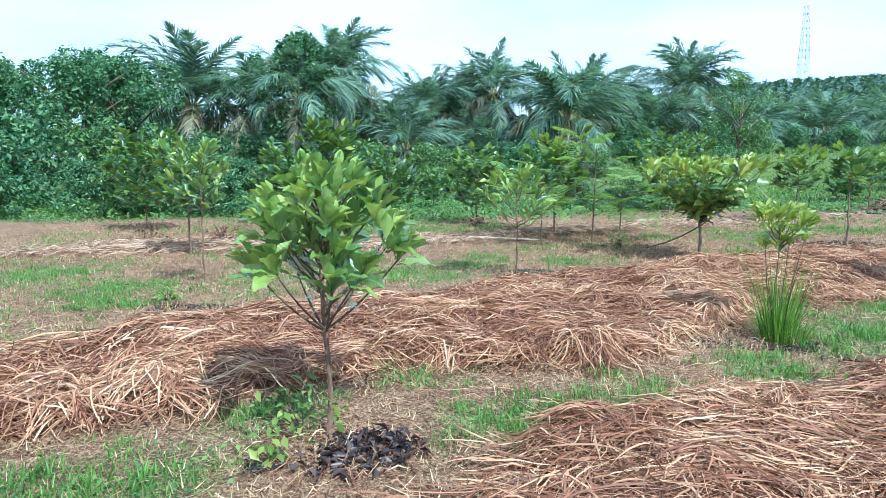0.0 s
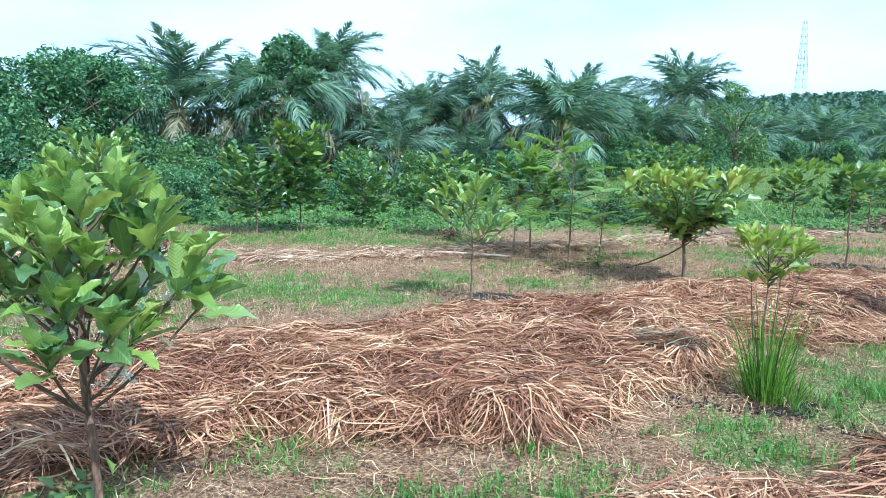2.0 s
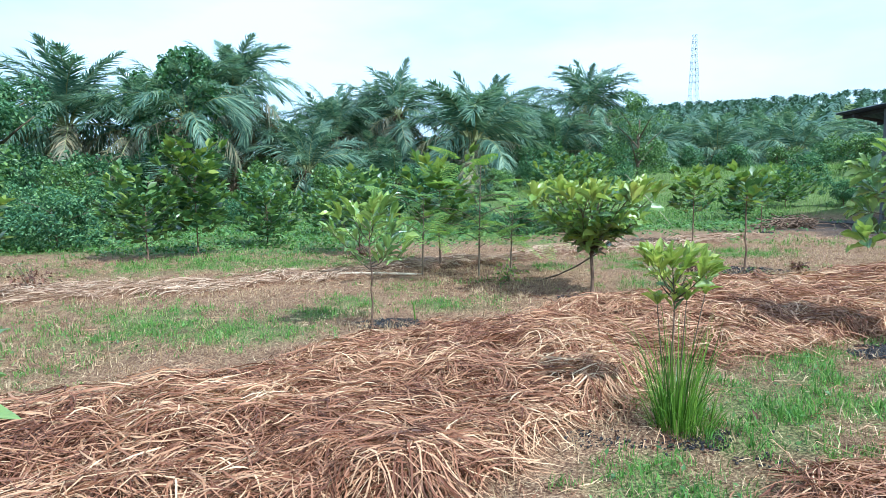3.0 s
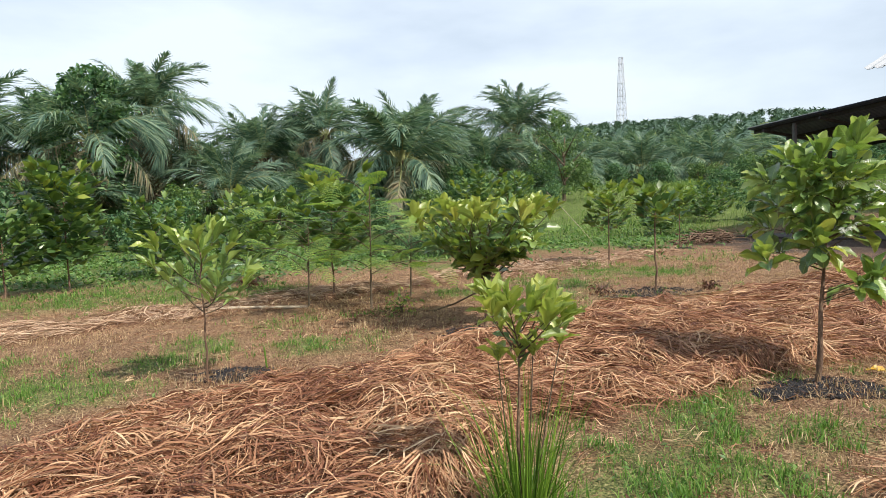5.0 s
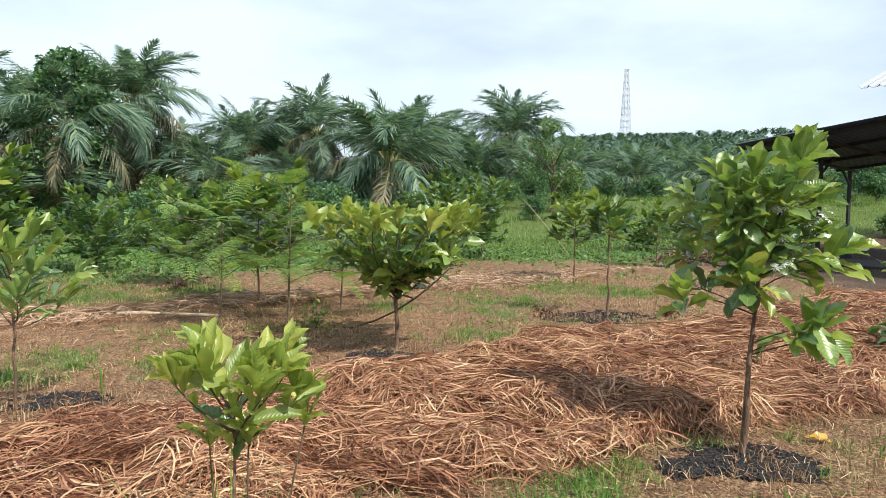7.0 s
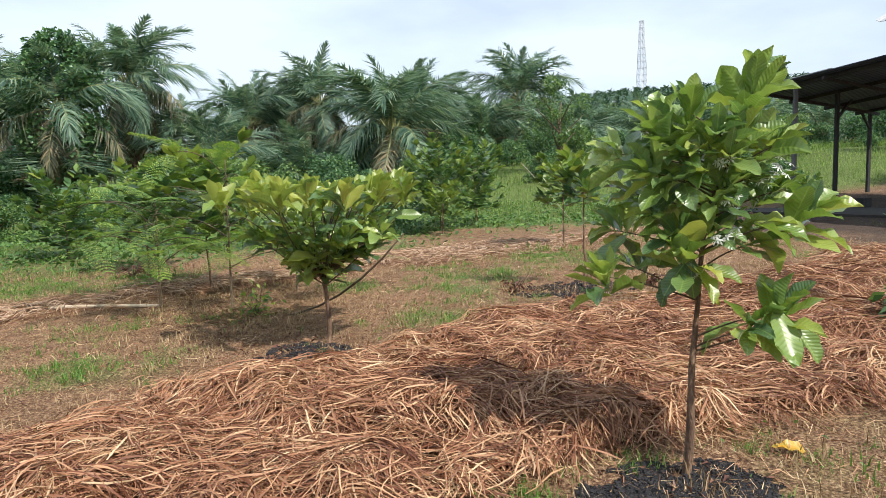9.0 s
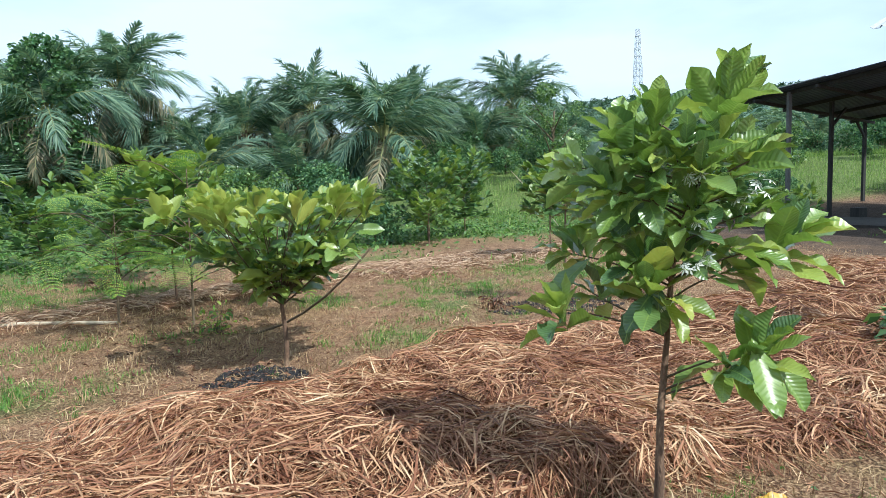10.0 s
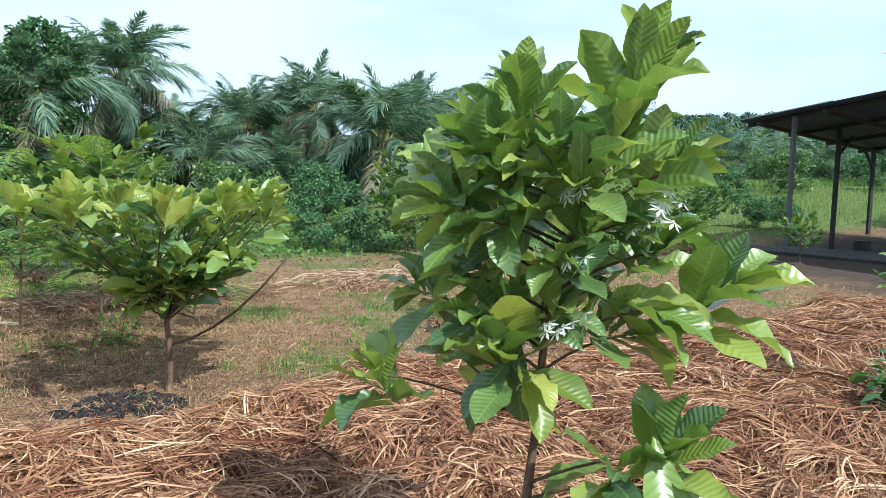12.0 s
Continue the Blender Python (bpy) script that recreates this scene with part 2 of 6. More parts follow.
M_PALM_OLD = plant_material("dying_palm_leaflet", [(0.0, (0.065, 0.085, 0.052)), (0.4, (0.125, 0.135, 0.078)), (0.8, (0.205, 0.175, 0.10)), (1.0, (0.32, 0.245, 0.14))], rough=0.6, thin=0.2, patch=0.2)
M_VINE = plant_material("creeper_leaf", [(0.0, (0.038, 0.098, 0.046)), (0.5, (0.085, 0.185, 0.074)), (1.0, (0.19, 0.30, 0.11))], rough=0.4, thin=0.25, patch=0.2)
# teal base colour with the hillside's haze mixed in
M_FARPALM = plant_material("far_palm_leaf", [(0.0, (0.036, 0.080, 0.058)), (0.5, (0.070, 0.130, 0.088)), (1.0, (0.125, 0.20, 0.125))], rough=0.6, thin=0.15)
M_BARK = solid_material("grey_brown_bark", [(0.3, (0.05, 0.028, 0.018)), (0.5, (0.145, 0.085, 0.052)), (0.7, (0.31, 0.21, 0.13))], 14, 0.85, 0.6, (1, 1, 0.35))
M_TWIG = solid_material("brown_twig", [(0.3, (0.045, 0.032, 0.020)), (0.7, (0.155, 0.110, 0.062))], 20, 0.8, 0.4)
M_PALMTRUNK = solid_material("palm_trunk_bark", [(0.3, (0.05, 0.034, 0.025)), (0.55, (0.16, 0.11, 0.07)), (0.75, (0.34, 0.23, 0.13))], 3.0, 0.95, 1.0)
M_RACHIS = solid_material("palm_rachis", [(0.3, (0.13, 0.15, 0.05)), (0.7, (0.30, 0.30, 0.12))], 3.0, 0.6, 0.2)
M_CHAR = solid_material("black_compost", [(0.3, (0.010, 0.009, 0.010)), (0.6, (0.030, 0.027, 0.029)), (0.8, (0.11, 0.094, 0.092))], 30, 0.75, 0.8)
M_POLE = solid_material("weathered_bamboo", [(0.3, (0.28, 0.22, 0.15)), (0.7, (0.58, 0.49, 0.37))], 6, 0.7, 0.3, (0.2, 3, 3))
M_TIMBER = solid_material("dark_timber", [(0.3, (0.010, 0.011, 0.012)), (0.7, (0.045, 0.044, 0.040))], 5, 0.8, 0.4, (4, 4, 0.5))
M_GREYPOST = solid_material("mid_grey_post", [(0.3, (0.055, 0.057, 0.06)), (0.7, (0.14, 0.14, 0.14))], 7, 0.6, 0.3)
M_DARKPOST = solid_material("dark_grey_post", [(0.3, (0.03, 0.032, 0.035)), (0.7, (0.10, 0.10, 0.105))], 7, 0.6, 0.3)
M_WHITEPOST = solid_material("white_paint", [(0.3, (0.45, 0.46, 0.45)), (0.7, (0.74, 0.75, 0.74))], 7, 0.55, 0.2)
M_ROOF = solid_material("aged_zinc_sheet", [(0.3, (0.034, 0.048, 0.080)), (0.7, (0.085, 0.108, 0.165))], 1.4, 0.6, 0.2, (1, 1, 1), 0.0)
M_WHITEROOF = solid_material("white_roof_sheet", [(0.3, (0.32, 0.335, 0.35)), (0.7, (0.44, 0.455, 0.47))], 1.2, 0.45, 0.1)
M_STEEL = solid_material("galvanised_steel", [(0.3, (0.30, 0.32, 0.34)), (0.7, (0.50, 0.52, 0.54))], 2.0, 0.5, 0.1, (1, 1, 1), 0.3)
# earth floor; the shade under the shed roof is put into this near-black colour
M_SHADEFLOOR = solid_material("shade_toned_floor", [(0.3, (0.018, 0.016, 0.014)), (0.7, (0.055, 0.046, 0.040))], 3.0, 0.9, 0.4)
M_PETAL = plant_material("white_petal", [(0.0, (0.70, 0.70, 0.62)), (1.0, (0.84, 0.84, 0.80))], rough=0.6, thin=0.3, bright=0.8)
M_DEADLEAF = plant_material("dead_brown_leaf", [(0.0, (0.06, 0.022, 0.018)), (0.5, (0.16, 0.065, 0.04)), (1.0, (0.30, 0.16, 0.08))], rough=0.6, thin=0.12, bright=0.9)
M_DARKLEAF = plant_material("mouldering_leaf", [(0.0, (0.018, 0.012, 0.012)), (0.5, (0.055, 0.035, 0.032)), (1.0, (0.13, 0.085, 0.075))], rough=0.45, thin=0.05, bright=0.8)
M_YELLOW = plant_material("fallen_yellow_leaf", [(0.0, (0.55, 0.30, 0.02)), (1.0, (0.66, 0.40, 0.04))], "object", rough=0.5, thin=0.2, veins=True, bright=0.9)


# ---- small numeric helpers ----
rng = np.random.default_rng(7)


def value_noise(x, y, seed=0):
    """Smooth noise in 0..1 on a unit lattice."""
    x, y = np.asarray(x, float), np.asarray(y, float)
    xi, yi = np.floor(x), np.floor(y)
    fx, fy = x - xi, y - yi
    fx, fy = fx * fx * (3 - 2 * fx), fy * fy * (3 - 2 * fy)

    def h(a, b):
        v = np.sin(a * 127.1 + b * 311.7 + seed * 74.7) * 43758.5453
        return v - np.floor(v)

    top = h(xi, yi) * (1 - fx) + h(xi + 1, yi) * fx
    low = h(xi, yi + 1) * (1 - fx) + h(xi + 1, yi + 1) * fx
    return top * (1 - fy) + low * fy


def fractal(x, y, seed=0):
    return 0.55 * value_noise(x, y, seed) + 0.3 * value_noise(x * 2.1, y * 2.1, seed + 1) + 0.15 * value_noise(x * 4.3, y * 4.3, seed + 2)


def smooth(v):
    v = np.clip(v, 0, 1)
    return v * v * (3 - 2 * v)


def grid_mesh(name, verts, faces, material, smooth_faces=True):
    """Fast mesh from (n,3) vertices and (m,4) quads."""
    verts, faces = np.asarray(verts, np.float32), np.asarray(faces, np.int32)
    me = bpy.data.meshes.new(name)
    me.vertices.add(len(verts))
    me.vertices.foreach_set("co", verts.ravel())
    me.loops.add(faces.size)
    me.loops.foreach_set("vertex_index", faces.ravel())
    me.polygons.add(len(faces))
    me.polygons.foreach_set("loop_start", np.arange(0, faces.size, 4, dtype=np.int32))
    me.polygons.foreach_set("use_smooth", np.full(len(faces), smooth_faces))
    me.update(calc_edges=True)
    me.materials.append(material)
    return me


def ribbons(points, sides):
    """(n,k,3) centre lines and half-width vectors (n,k,3): quads of n ribbons."""
    n, k, _ = points.shape
    v = np.stack([points - sides, points + sides], 2).reshape(-1, 3)
    base = (np.arange(n) * k * 2)[:, None] + (np.arange(k - 1) * 2)[None]
    f = np.stack([base, base + 1, base + 3, base + 2], -1).reshape(-1, 4)
    return v, f


def join_parts(parts):
    vs, fs, o = [], [], 0
    for v, f in parts:
        vs.append(v)
        fs.append(f + o)
        o += len(v)
    return np.concatenate(vs), np.concatenate(fs)


def tube(path, radii, sides=6):
    """A round tapered tube along a line of points, with closed ends."""
    path, radii = np.asarray(path, float), np.asarray(radii, float)
    tan = np.gradient(path, axis=0)
    tan /= np.linalg.norm(tan, axis=1)[:, None] + 1e-9
    ref = np.array([0.13, 0.21, 1.0]) if abs(tan[0][2]) < 0.9 else np.array([1.0, 0.17, 0.05])
    a = np.cross(tan, ref)
    a /= np.linalg.norm(a, axis=1)[:, None]
    b = np.cross(tan, a)
    ang = np.linspace(0, 2 * np.pi, sides, endpoint=False)
    ring = a[:, None] * np.cos(ang)[None, :, None] + b[:, None] * np.sin(ang)[None, :, None]
    v = (path[:, None] + ring * radii[:, None, None]).reshape(-1, 3)
    k = len(path)
    i, j = np.meshgrid(np.arange(k - 1), np.arange(sides), indexing="ij")
    q = np.stack([i * sides + j, i * sides + (j + 1) % sides, (i + 1) * sides + (j + 1) % sides, (i + 1) * sides + j], -1).reshape(-1, 4)
    ends = []
    if sides == 6:
        for o in (0, (k - 1) * sides):
            ends += [[o, o + 1, o + 2, o + 3], [o, o + 3, o + 4, o + 5]]
    elif sides == 4:
        for o in (0, (k - 1) * sides):
            ends += [[o, o + 1, o + 2, o + 3]]
    return v, np.concatenate([q, np.array(ends)]) if ends else q


def bend(a, b, sag, k=6, side=0.0):
    """A curved line from a to b that bulges by sag upwards and by side across."""
    a, b = np.asarray(a, float), np.asarray(b, float)
    t = np.linspace(0, 1, k)[:, None]
    d = b - a
    cross = np.array([-d[1], d[0], 0.0])
    return a + d * t + (np.array([0, 0, sag]) + cross * side) * (4 * t * (1 - t))


def part(name, data, parent, label="", m=None):
    ob = new(name, data)
    ob.parent = parent
    if m is not None:
        ob.matrix_basis = m
    return tagged(ob, label)


def thing(name, at, label, category, group="", kind="", rz=0.0, scale=1.0):
    ob = new(name)
    ob.empty_display_size = 0.1
    ob.matrix_world = Matrix.LocRotScale(Vector(at), Euler((0, 0, rz)), Vector((scale,) * 3))
    return tagged(ob, label, category, group, kind)


# ---- the lie of the land ----
BAND1_X = [-9, -3.4, -2.6, -1.2, 0, 0.7, 1.6, 3, 3.8, 4.7, 5.7, 8.5, 10, 12.6, 14.3, 19]
BAND1_UP = [1.5, 4.3, 5.3, 6.0, 6.5, 7.1, 7.6, 8.3, 8.5, 9.1, 9.9, 10.5, 11.3, 12.8, 13.0, 14]
BAND1_LX = [-9, -2.4, -1.4, -0.45, 0.15, 0.95, 1.9, 3, 3.9, 5.1, 5.7, 6.6, 7.6, 9, 12, 19]
BAND1_LO = [-0.5, 2.75, 3.05, 4.0, 3.9, 3.95, 4.7, 5.85, 5.9, 6.45, 6.65, 6.8, 6.75, 7.0, 8.2, 10]
BAND2_X = [-2, -0.3, 0.6, 1.8, 3.0, 3.6, 4.9, 7.5, 12]
BAND2_UP = [0.7, 2.3, 3.0, 3.75, 4.1, 4.3, 5.1, 6.0, 7.4]
BAND3_X = [-16, -8, -5.2, -1.4, 0.5, 1.9, 5.7, 9.6, 12]
BAND3_UP = [9.5, 11, 12, 12.9, 13.3, 14, 16.6, 17.9, 18.4]
BAND3_LX = [-16, -8, -4.3, -1.5, -0.5, 0.7, 3, 5.5, 8, 12]
BAND3_LO = [7.5, 9.2, 10.2, 10.5, 11.2, 11.9, 13.0, 14.3, 14.7, 18]


def strip(x, y, up, lo, soft=0.25, rough=0.35, seed=3):
    e = (fractal(x * 1.6, y * 1.6, seed) - 0.5) * 2 * rough
    return smooth((up + e - y) / soft) * smooth((y - lo + e * 0.8) / soft)


def band1(x, y):
    return strip(x, y, np.interp(x, BAND1_X, BAND1_UP), np.interp(x, BAND1_LX, BAND1_LO))


def band2(x, y):
    up = np.interp(x, BAND2_X, BAND2_UP)
    return strip(x, y, up, up - 1.7, rough=0.4, seed=11) * smooth((9 - x) / 2)


def band3(x, y):
    return strip(x, y, np.interp(x, BAND3_X, BAND3_UP), np.interp(x, BAND3_LX, BAND3_LO), 0.4, 0.6, 17) * smooth((fractal(x * 0.55, y * 0.8, 23) - 0.28) / 0.2)


def litter(x, y):
    return np.clip(np.maximum(np.maximum(band1(x, y), band2(x, y)), band3(x, y) * 0.8), 0, 1)


GREEN_SPOTS = [(-3.9, 6.9, 0.75), (-3.6, 6.2, 0.42), (-0.15, 3.9, 0.32), (-1.5, 2.45, 0.42), (-1.95, 2.4, 0.35), (-1.15, 3.25, 0.35), (0.37, 3.13, 0.45), (1.18, 3.5, 0.4),
               (-0.5, 8.2, 0.8), (-1.7, 8.7, 1.1), (0.2, 9.0, 0.55), (1.84, 9.3, 0.5), (0.7, 9.7, 0.5), (2.1, 9.1, 0.5), (3.3, 5.2, 0.55), (4.05, 5.75, 0.6), (4.5, 5.95, 0.45),
               (3.2, 4.5, 0.5), (5.1, 10.3, 0.55), (5.8, 11.8, 0.5), (6.3, 13.0, 0.8), (7.6, 14.9, 1.1), (8.8, 13.9, 1.0), (2.5, 9.65, 0.4), (8.3, 7.2, 0.5),
               (-1.8, 14.9, 1.5), (-3.6, 14.3, 1.2), (-0.7, 14.8, 1.2), (-2.6, 16.0, 1.4), (0.6, 14.9, 1.0), (-5.5, 8.2, 1.0), (4.3, 12.7, 0.4), (5.2, 17.6, 1.0), (2.9, 4.4, 0.5), (3.7, 5.0, 0.6), (4.7, 5.5, 0.4), (2.3, 4.1, 0.45)]


def turf(x, y):
    """How green the ground is."""
    g = smooth((fractal(x * 0.5, y * 0.5, 31) - 0.45) / 0.22) * 0.4
    for a, b, r in GREEN_SPOTS:
        g = np.maximum(g, 1.05 * np.exp(-((x - a) ** 2 + (y - b) ** 2) / (1.35 * r * r)))
    g = g * (0.47 + 0.55 * smooth((fractal(x * 1.9, y * 1.9, 33) - 0.28) / 0.3))
    g = g * (1 - 0.85 * np.exp(-((x - 3.3) ** 2 / 1.2 + (y - 9.9) ** 2 / 0.8)))
    edge = np.interp(x, [-40, -12.4, -6.8, -1.4, 1.8, 5.2, 7.9, 10.2, 13, 17, 40], [16, 16.6, 17.5, 15.2, 17.6, 18.8, 20.5, 20, 19.5, 24, 24])
    edge = edge + (fractal(x * 0.7, y * 0.7, 41) - 0.5) * 2.2
    g = np.maximum(g, smooth((y - edge) / 1.6))
    return np.clip(g * (1 - 0.93 * litter(x, y)) * (1 - 0.9 * yard(x, y)), 0, 1)


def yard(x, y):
    """Trodden earth before and under the sheds; their shade is put into its dark colour."""
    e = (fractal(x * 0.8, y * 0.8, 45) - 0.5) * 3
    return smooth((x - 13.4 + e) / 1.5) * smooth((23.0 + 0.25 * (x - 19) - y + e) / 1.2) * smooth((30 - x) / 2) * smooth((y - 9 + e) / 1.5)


def land(x, y):
    """Height of the ground."""
    x, y = np.asarray(x, float), np.asarray(y, float)
    d = np.hypot(x, y)
    ang = np.degrees(np.arctan2(x, np.maximum(y, 1e-6)))
    share = np.interp(ang, [-70, -30, -5, 22, 40, 60, 90], [0.1, 0.2, 0.5, 1.0, 1.0, 0.9, 0.3]) * (y > -20)
    hill = 34.5 * share * smooth((d - 62) / 400) * 1.18
    hill = hill + share * (fractal(x / 60, y / 60, 51) - 0.5) * 5 * smooth((d - 90) / 150)
    hill = hill + 2.5 * np.interp(ang, [4, 18, 75, 95], [0, 1, 1, 0]) * (y > 0) * smooth((d - 26) / 30)
    near = smooth((60 - d) / 30)
    bumps = (fractal(x * 0.9, y * 0.9, 61) - 0.5) * 0.07 + (fractal(x * 3.1, y * 3.1, 62) - 0.5) * 0.035
    m = np.maximum(band1(x, y), 0.55 * band2(x, y))
    pile = m * (0.02 + 0.12 * smooth((fractal(x * 1.25, y * 1.25, 71) - 0.3) / 0.5) + 0.07 * (fractal(x * 3.6, y * 3.6, 75) - 0.3)) + 0.5 * band3(x, y) * (0.04 + 0.1 * fractal(x, y, 73))
    return hill + near * (bumps + pile)


def spread(lo, hi, fine, far, ratio=1.22):
    mid = list(np.arange(lo, hi + 1e-6, fine))
    s, a, b = fine, [lo], [hi]
    while b[-1] < far:
        s *= ratio
        b.append(b[-1] + s)
        a.append(a[-1] - s)
    return np.array(a[:0:-1] + mid + b[1:])


gx, gy = spread(-9, 15, 0.11, 1900), spread(-1.5, 19, 0.11, 1900)
GX, GY = np.meshgrid(gx, gy, indexing="ij")
GZ = land(GX, GY)
i, j = np.meshgrid(np.arange(len(gx) - 1), np.arange(len(gy) - 1), indexing="ij")
w = len(gy)
quads = np.stack([i * w + j, (i + 1) * w + j, (i + 1) * w + j + 1, i * w + j + 1], -1).reshape(-1, 4)
ground_mesh = grid_mesh("ground", np.stack([GX, GY, GZ], -1).reshape(-1, 3), quads, M_GROUND)
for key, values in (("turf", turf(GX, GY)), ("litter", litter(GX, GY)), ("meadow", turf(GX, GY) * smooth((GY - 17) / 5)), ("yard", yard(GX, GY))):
    at = ground_mesh.attributes.new(key, "FLOAT", "POINT")
    at.data.foreach_set("value", values.ravel().astype(np.float32))
ground = tagged(new("ground", ground_mesh), "orchard floor of dry soil, dead grass and green turf", "ground", kind="structure")


# ---- straw, grass and weeds ----
def scatter(n, x0, x1, y0, y1, chance, near_bias=0.0):
    """About n random places in a rectangle, kept by chance(x, y)."""
    x = rng.uniform(x0, x1, n)
    u = rng.random(n)
    y = y0 + (y1 - y0) * u ** (1 + near_bias)
    keep = rng.random(n) < chance(x, y)
    return x[keep], y[keep]


def straw_mesh(name, x, y, material, length, width, lift, jitter=0.48, k=6, follow=0.55, per=1, spread=0.0):
    """Long dry blades lying over the ground, in handfuls of per blades that share a heading, a curl and a tone."""
    m, n = len(x), len(x) * per
    flow = follow + (fractal(x * 0.75, y * 0.75, 81) - 0.5) * 5.2 + (fractal(x * 2.2, y * 2.2, 83) - 0.5) * 2.4
    handful = per > 1
    flow = np.repeat(flow + rng.normal(0, 0.9 * handful, m), per)
    curl = np.repeat(rng.normal(0, 0.38 * handful, m), per) + rng.normal(0, 0.40, n)
    layer = np.repeat(rng.random(m) ** 1.4, per) * lift * 0.75 + rng.random(n) ** 1.6 * lift * (0.35 if handful else 1.0)
    tone = np.repeat(rng.random(m), per) * 0.35 * handful + rng.random(n) * (0.65 if handful else 1.0)
    a = flow + rng.normal(0, jitter, n) + np.where(rng.random(n) < 0.14, rng.uniform(-1.5, 1.5, n), 0)
    u, v = rng.normal(0, spread * 1.6, n), rng.normal(0, spread, n)
    x, y = np.repeat(x, per) + np.cos(flow) * u - np.sin(flow) * v, np.repeat(y, per) + np.sin(flow) * u + np.cos(flow) * v
    L = rng.uniform(*length, n)
    s = np.linspace(-0.5, 0.5, k)
    ang = a[:, None] + curl[:, None] * s[None] * 1.5 + rng.normal(0, 0.35, n)[:, None] * (s[None] ** 2 * 4)
    step = np.stack([np.cos(ang), np.sin(ang)], -1) * (L / (k - 1))[:, None, None]
    xy = np.cumsum(step, 1)
    xy = xy - xy[:, k // 2 : k // 2 + 1] + np.stack([x, y], -1)[:, None]
    hump = rng.uniform(-0.02, 0.045, n)
    under = land(xy[..., 0], xy[..., 1])
    z = under + 0.004 + layer[:, None] + hump[:, None] * (1 - 4 * s[None] ** 2) + rng.normal(0, 0.012, n)[:, None] * s[None] * 2
    z = np.maximum(z, under + 0.003)
    p = np.concatenate([xy, z[..., None]], -1)
    w = rng.uniform(*width, n)[:, None] * np.interp(np.linspace(0, 1, k), [0, 0.25, 0.6, 1], [0.55, 1, 1, 0.15])[None]
    lean = rng.normal(0, 0.7, n)[:, None] + rng.normal(0, 0.9, n)[:, None] * s[None]
    side = np.stack([-np.sin(ang) * np.cos(lean), np.cos(ang) * np.cos(lean), np.sin(lean)], -1) * w[..., None] / 2
    me = grid_mesh(name, *ribbons(p, side), material)
    at = me.attributes.new("tone", "FLOAT", "POINT")
    at.data.foreach_set("value", np.repeat(tone, k * 2).astype(np.float32))
    return me


def near_walk(x, y, reach, soft=1.0):
    """1 close to the line along which the walk goes, 0 away from it."""
    t = np.clip(((x + 0.05) * 5.1 + (y + 0.3) * 4.85) / (5.1 ** 2 + 4.85 ** 2), 0, 1)
    return smooth((reach + soft - np.hypot(x + 0.05 - 5.1 * t, y + 0.3 - 4.85 * t)) / soft)


# a dense bed first, then loose handfuls on top of it
x, y = scatter(100000, -5.5, 14.5, 1.0, 14, lambda x, y: band1(x, y) * np.interp(np.hypot(x - 2, y), [3, 9, 14], [1.0, 0.6, 0.35]))
tagged(new("straw_mulch", straw_mesh("straw_mulch", x, y, M_STRAW, (0.14, 0.45), (0.006, 0.013), 0.05, 0.7, k=4)),
       "matted bed of red-brown dry grass along the tree row", "mulch", kind="stuff")
x, y = scatter(13000, -5.5, 9.5, 1.0, 10.5, lambda x, y: band1(x, y) * near_walk(x, y, 4.2))
tagged(new("straw_mulch", straw_mesh("straw_mulch", x, y, M_STRAW, (0.14, 0.50), (0.004, 0.0112), 0.11, 0.32, 6, per=18, spread=0.05)),
       "thick mulch of red-brown dry grass blades laid along the tree row", "mulch", kind="stuff")
x, y = scatter(9500, -7, 17, 0, 14, lambda x, y: band1(x, y) * (1 - near_walk(x, y, 4.0)))
tagged(new("straw_mulch", straw_mesh("straw_mulch", x, y, M_STRAW, (0.20, 0.62), (0.007, 0.015), 0.10, 0.26, 4, per=9, spread=0.06)),
       "thick mulch of red-brown dry grass blades laid along the tree row", "mulch", kind="stuff")
x, y = scatter(60000, -2, 10, 0.5, 7, lambda x, y: band2(x, y))
tagged(new("straw_mulch", straw_mesh("straw_mulch", x, y, M_STRAW, (0.12, 0.40), (0.005, 0.011), 0.035, 0.7, k=3)),
       "matted bed of dry brown grass beside the path", "mulch", kind="stuff")
x, y = scatter(5600, -2, 10, 0.5, 7, lambda x, y: band2(x, y))
tagged(new("straw_mulch", straw_mesh("straw_mulch", x, y, M_STRAW, (0.18, 0.60), (0.0035, 0.0098), 0.08, 0.27, 6, per=16, spread=0.05)),
       "loose strip of dry brown grass mulch beside the path", "mulch", kind="stuff")
x, y = scatter(110000, -14, 12, 7.5, 19, lambda x, y: band3(x, y) * 0.8)
tagged(new("straw_mulch", straw_mesh("straw_mulch", x, y, M_STRAW_PALE, (0.12, 0.42), (0.008, 0.016), 0.05, k=4)),
       "bleached pale strip of old dry grass mulch", "mulch", kind="stuff")
# stray straws between the strips
x, y = scatter(120000, -9, 14, 1.5, 17, lambda x, y: 0.6 * (1 - litter(x, y)) * (1 - 0.75 * turf(x, y)) * (0.25 + 0.75 * smooth((fractal(x * 1.4, y * 1.4, 101) - 0.35) / 0.25)), 0.8)
tagged(new("stray_straw", straw_mesh("stray_straw", x, y, M_STRAW, (0.04, 0.2), (0.003, 0.008), 0.015, k=3)),
       "scattered dry straws on bare soil", "straw", kind="stuff")
x, y = scatter(300000, -7, 12, 1.2, 16, lambda x, y: 0.8 * (1 - 0.9 * litter(x, y)) * (1 - 0.85 * turf(x, y)) * (0.4 + 0.6 * smooth((fractal(x * 1.9, y * 1.9, 105) - 0.35) / 0.2)), 0.45)
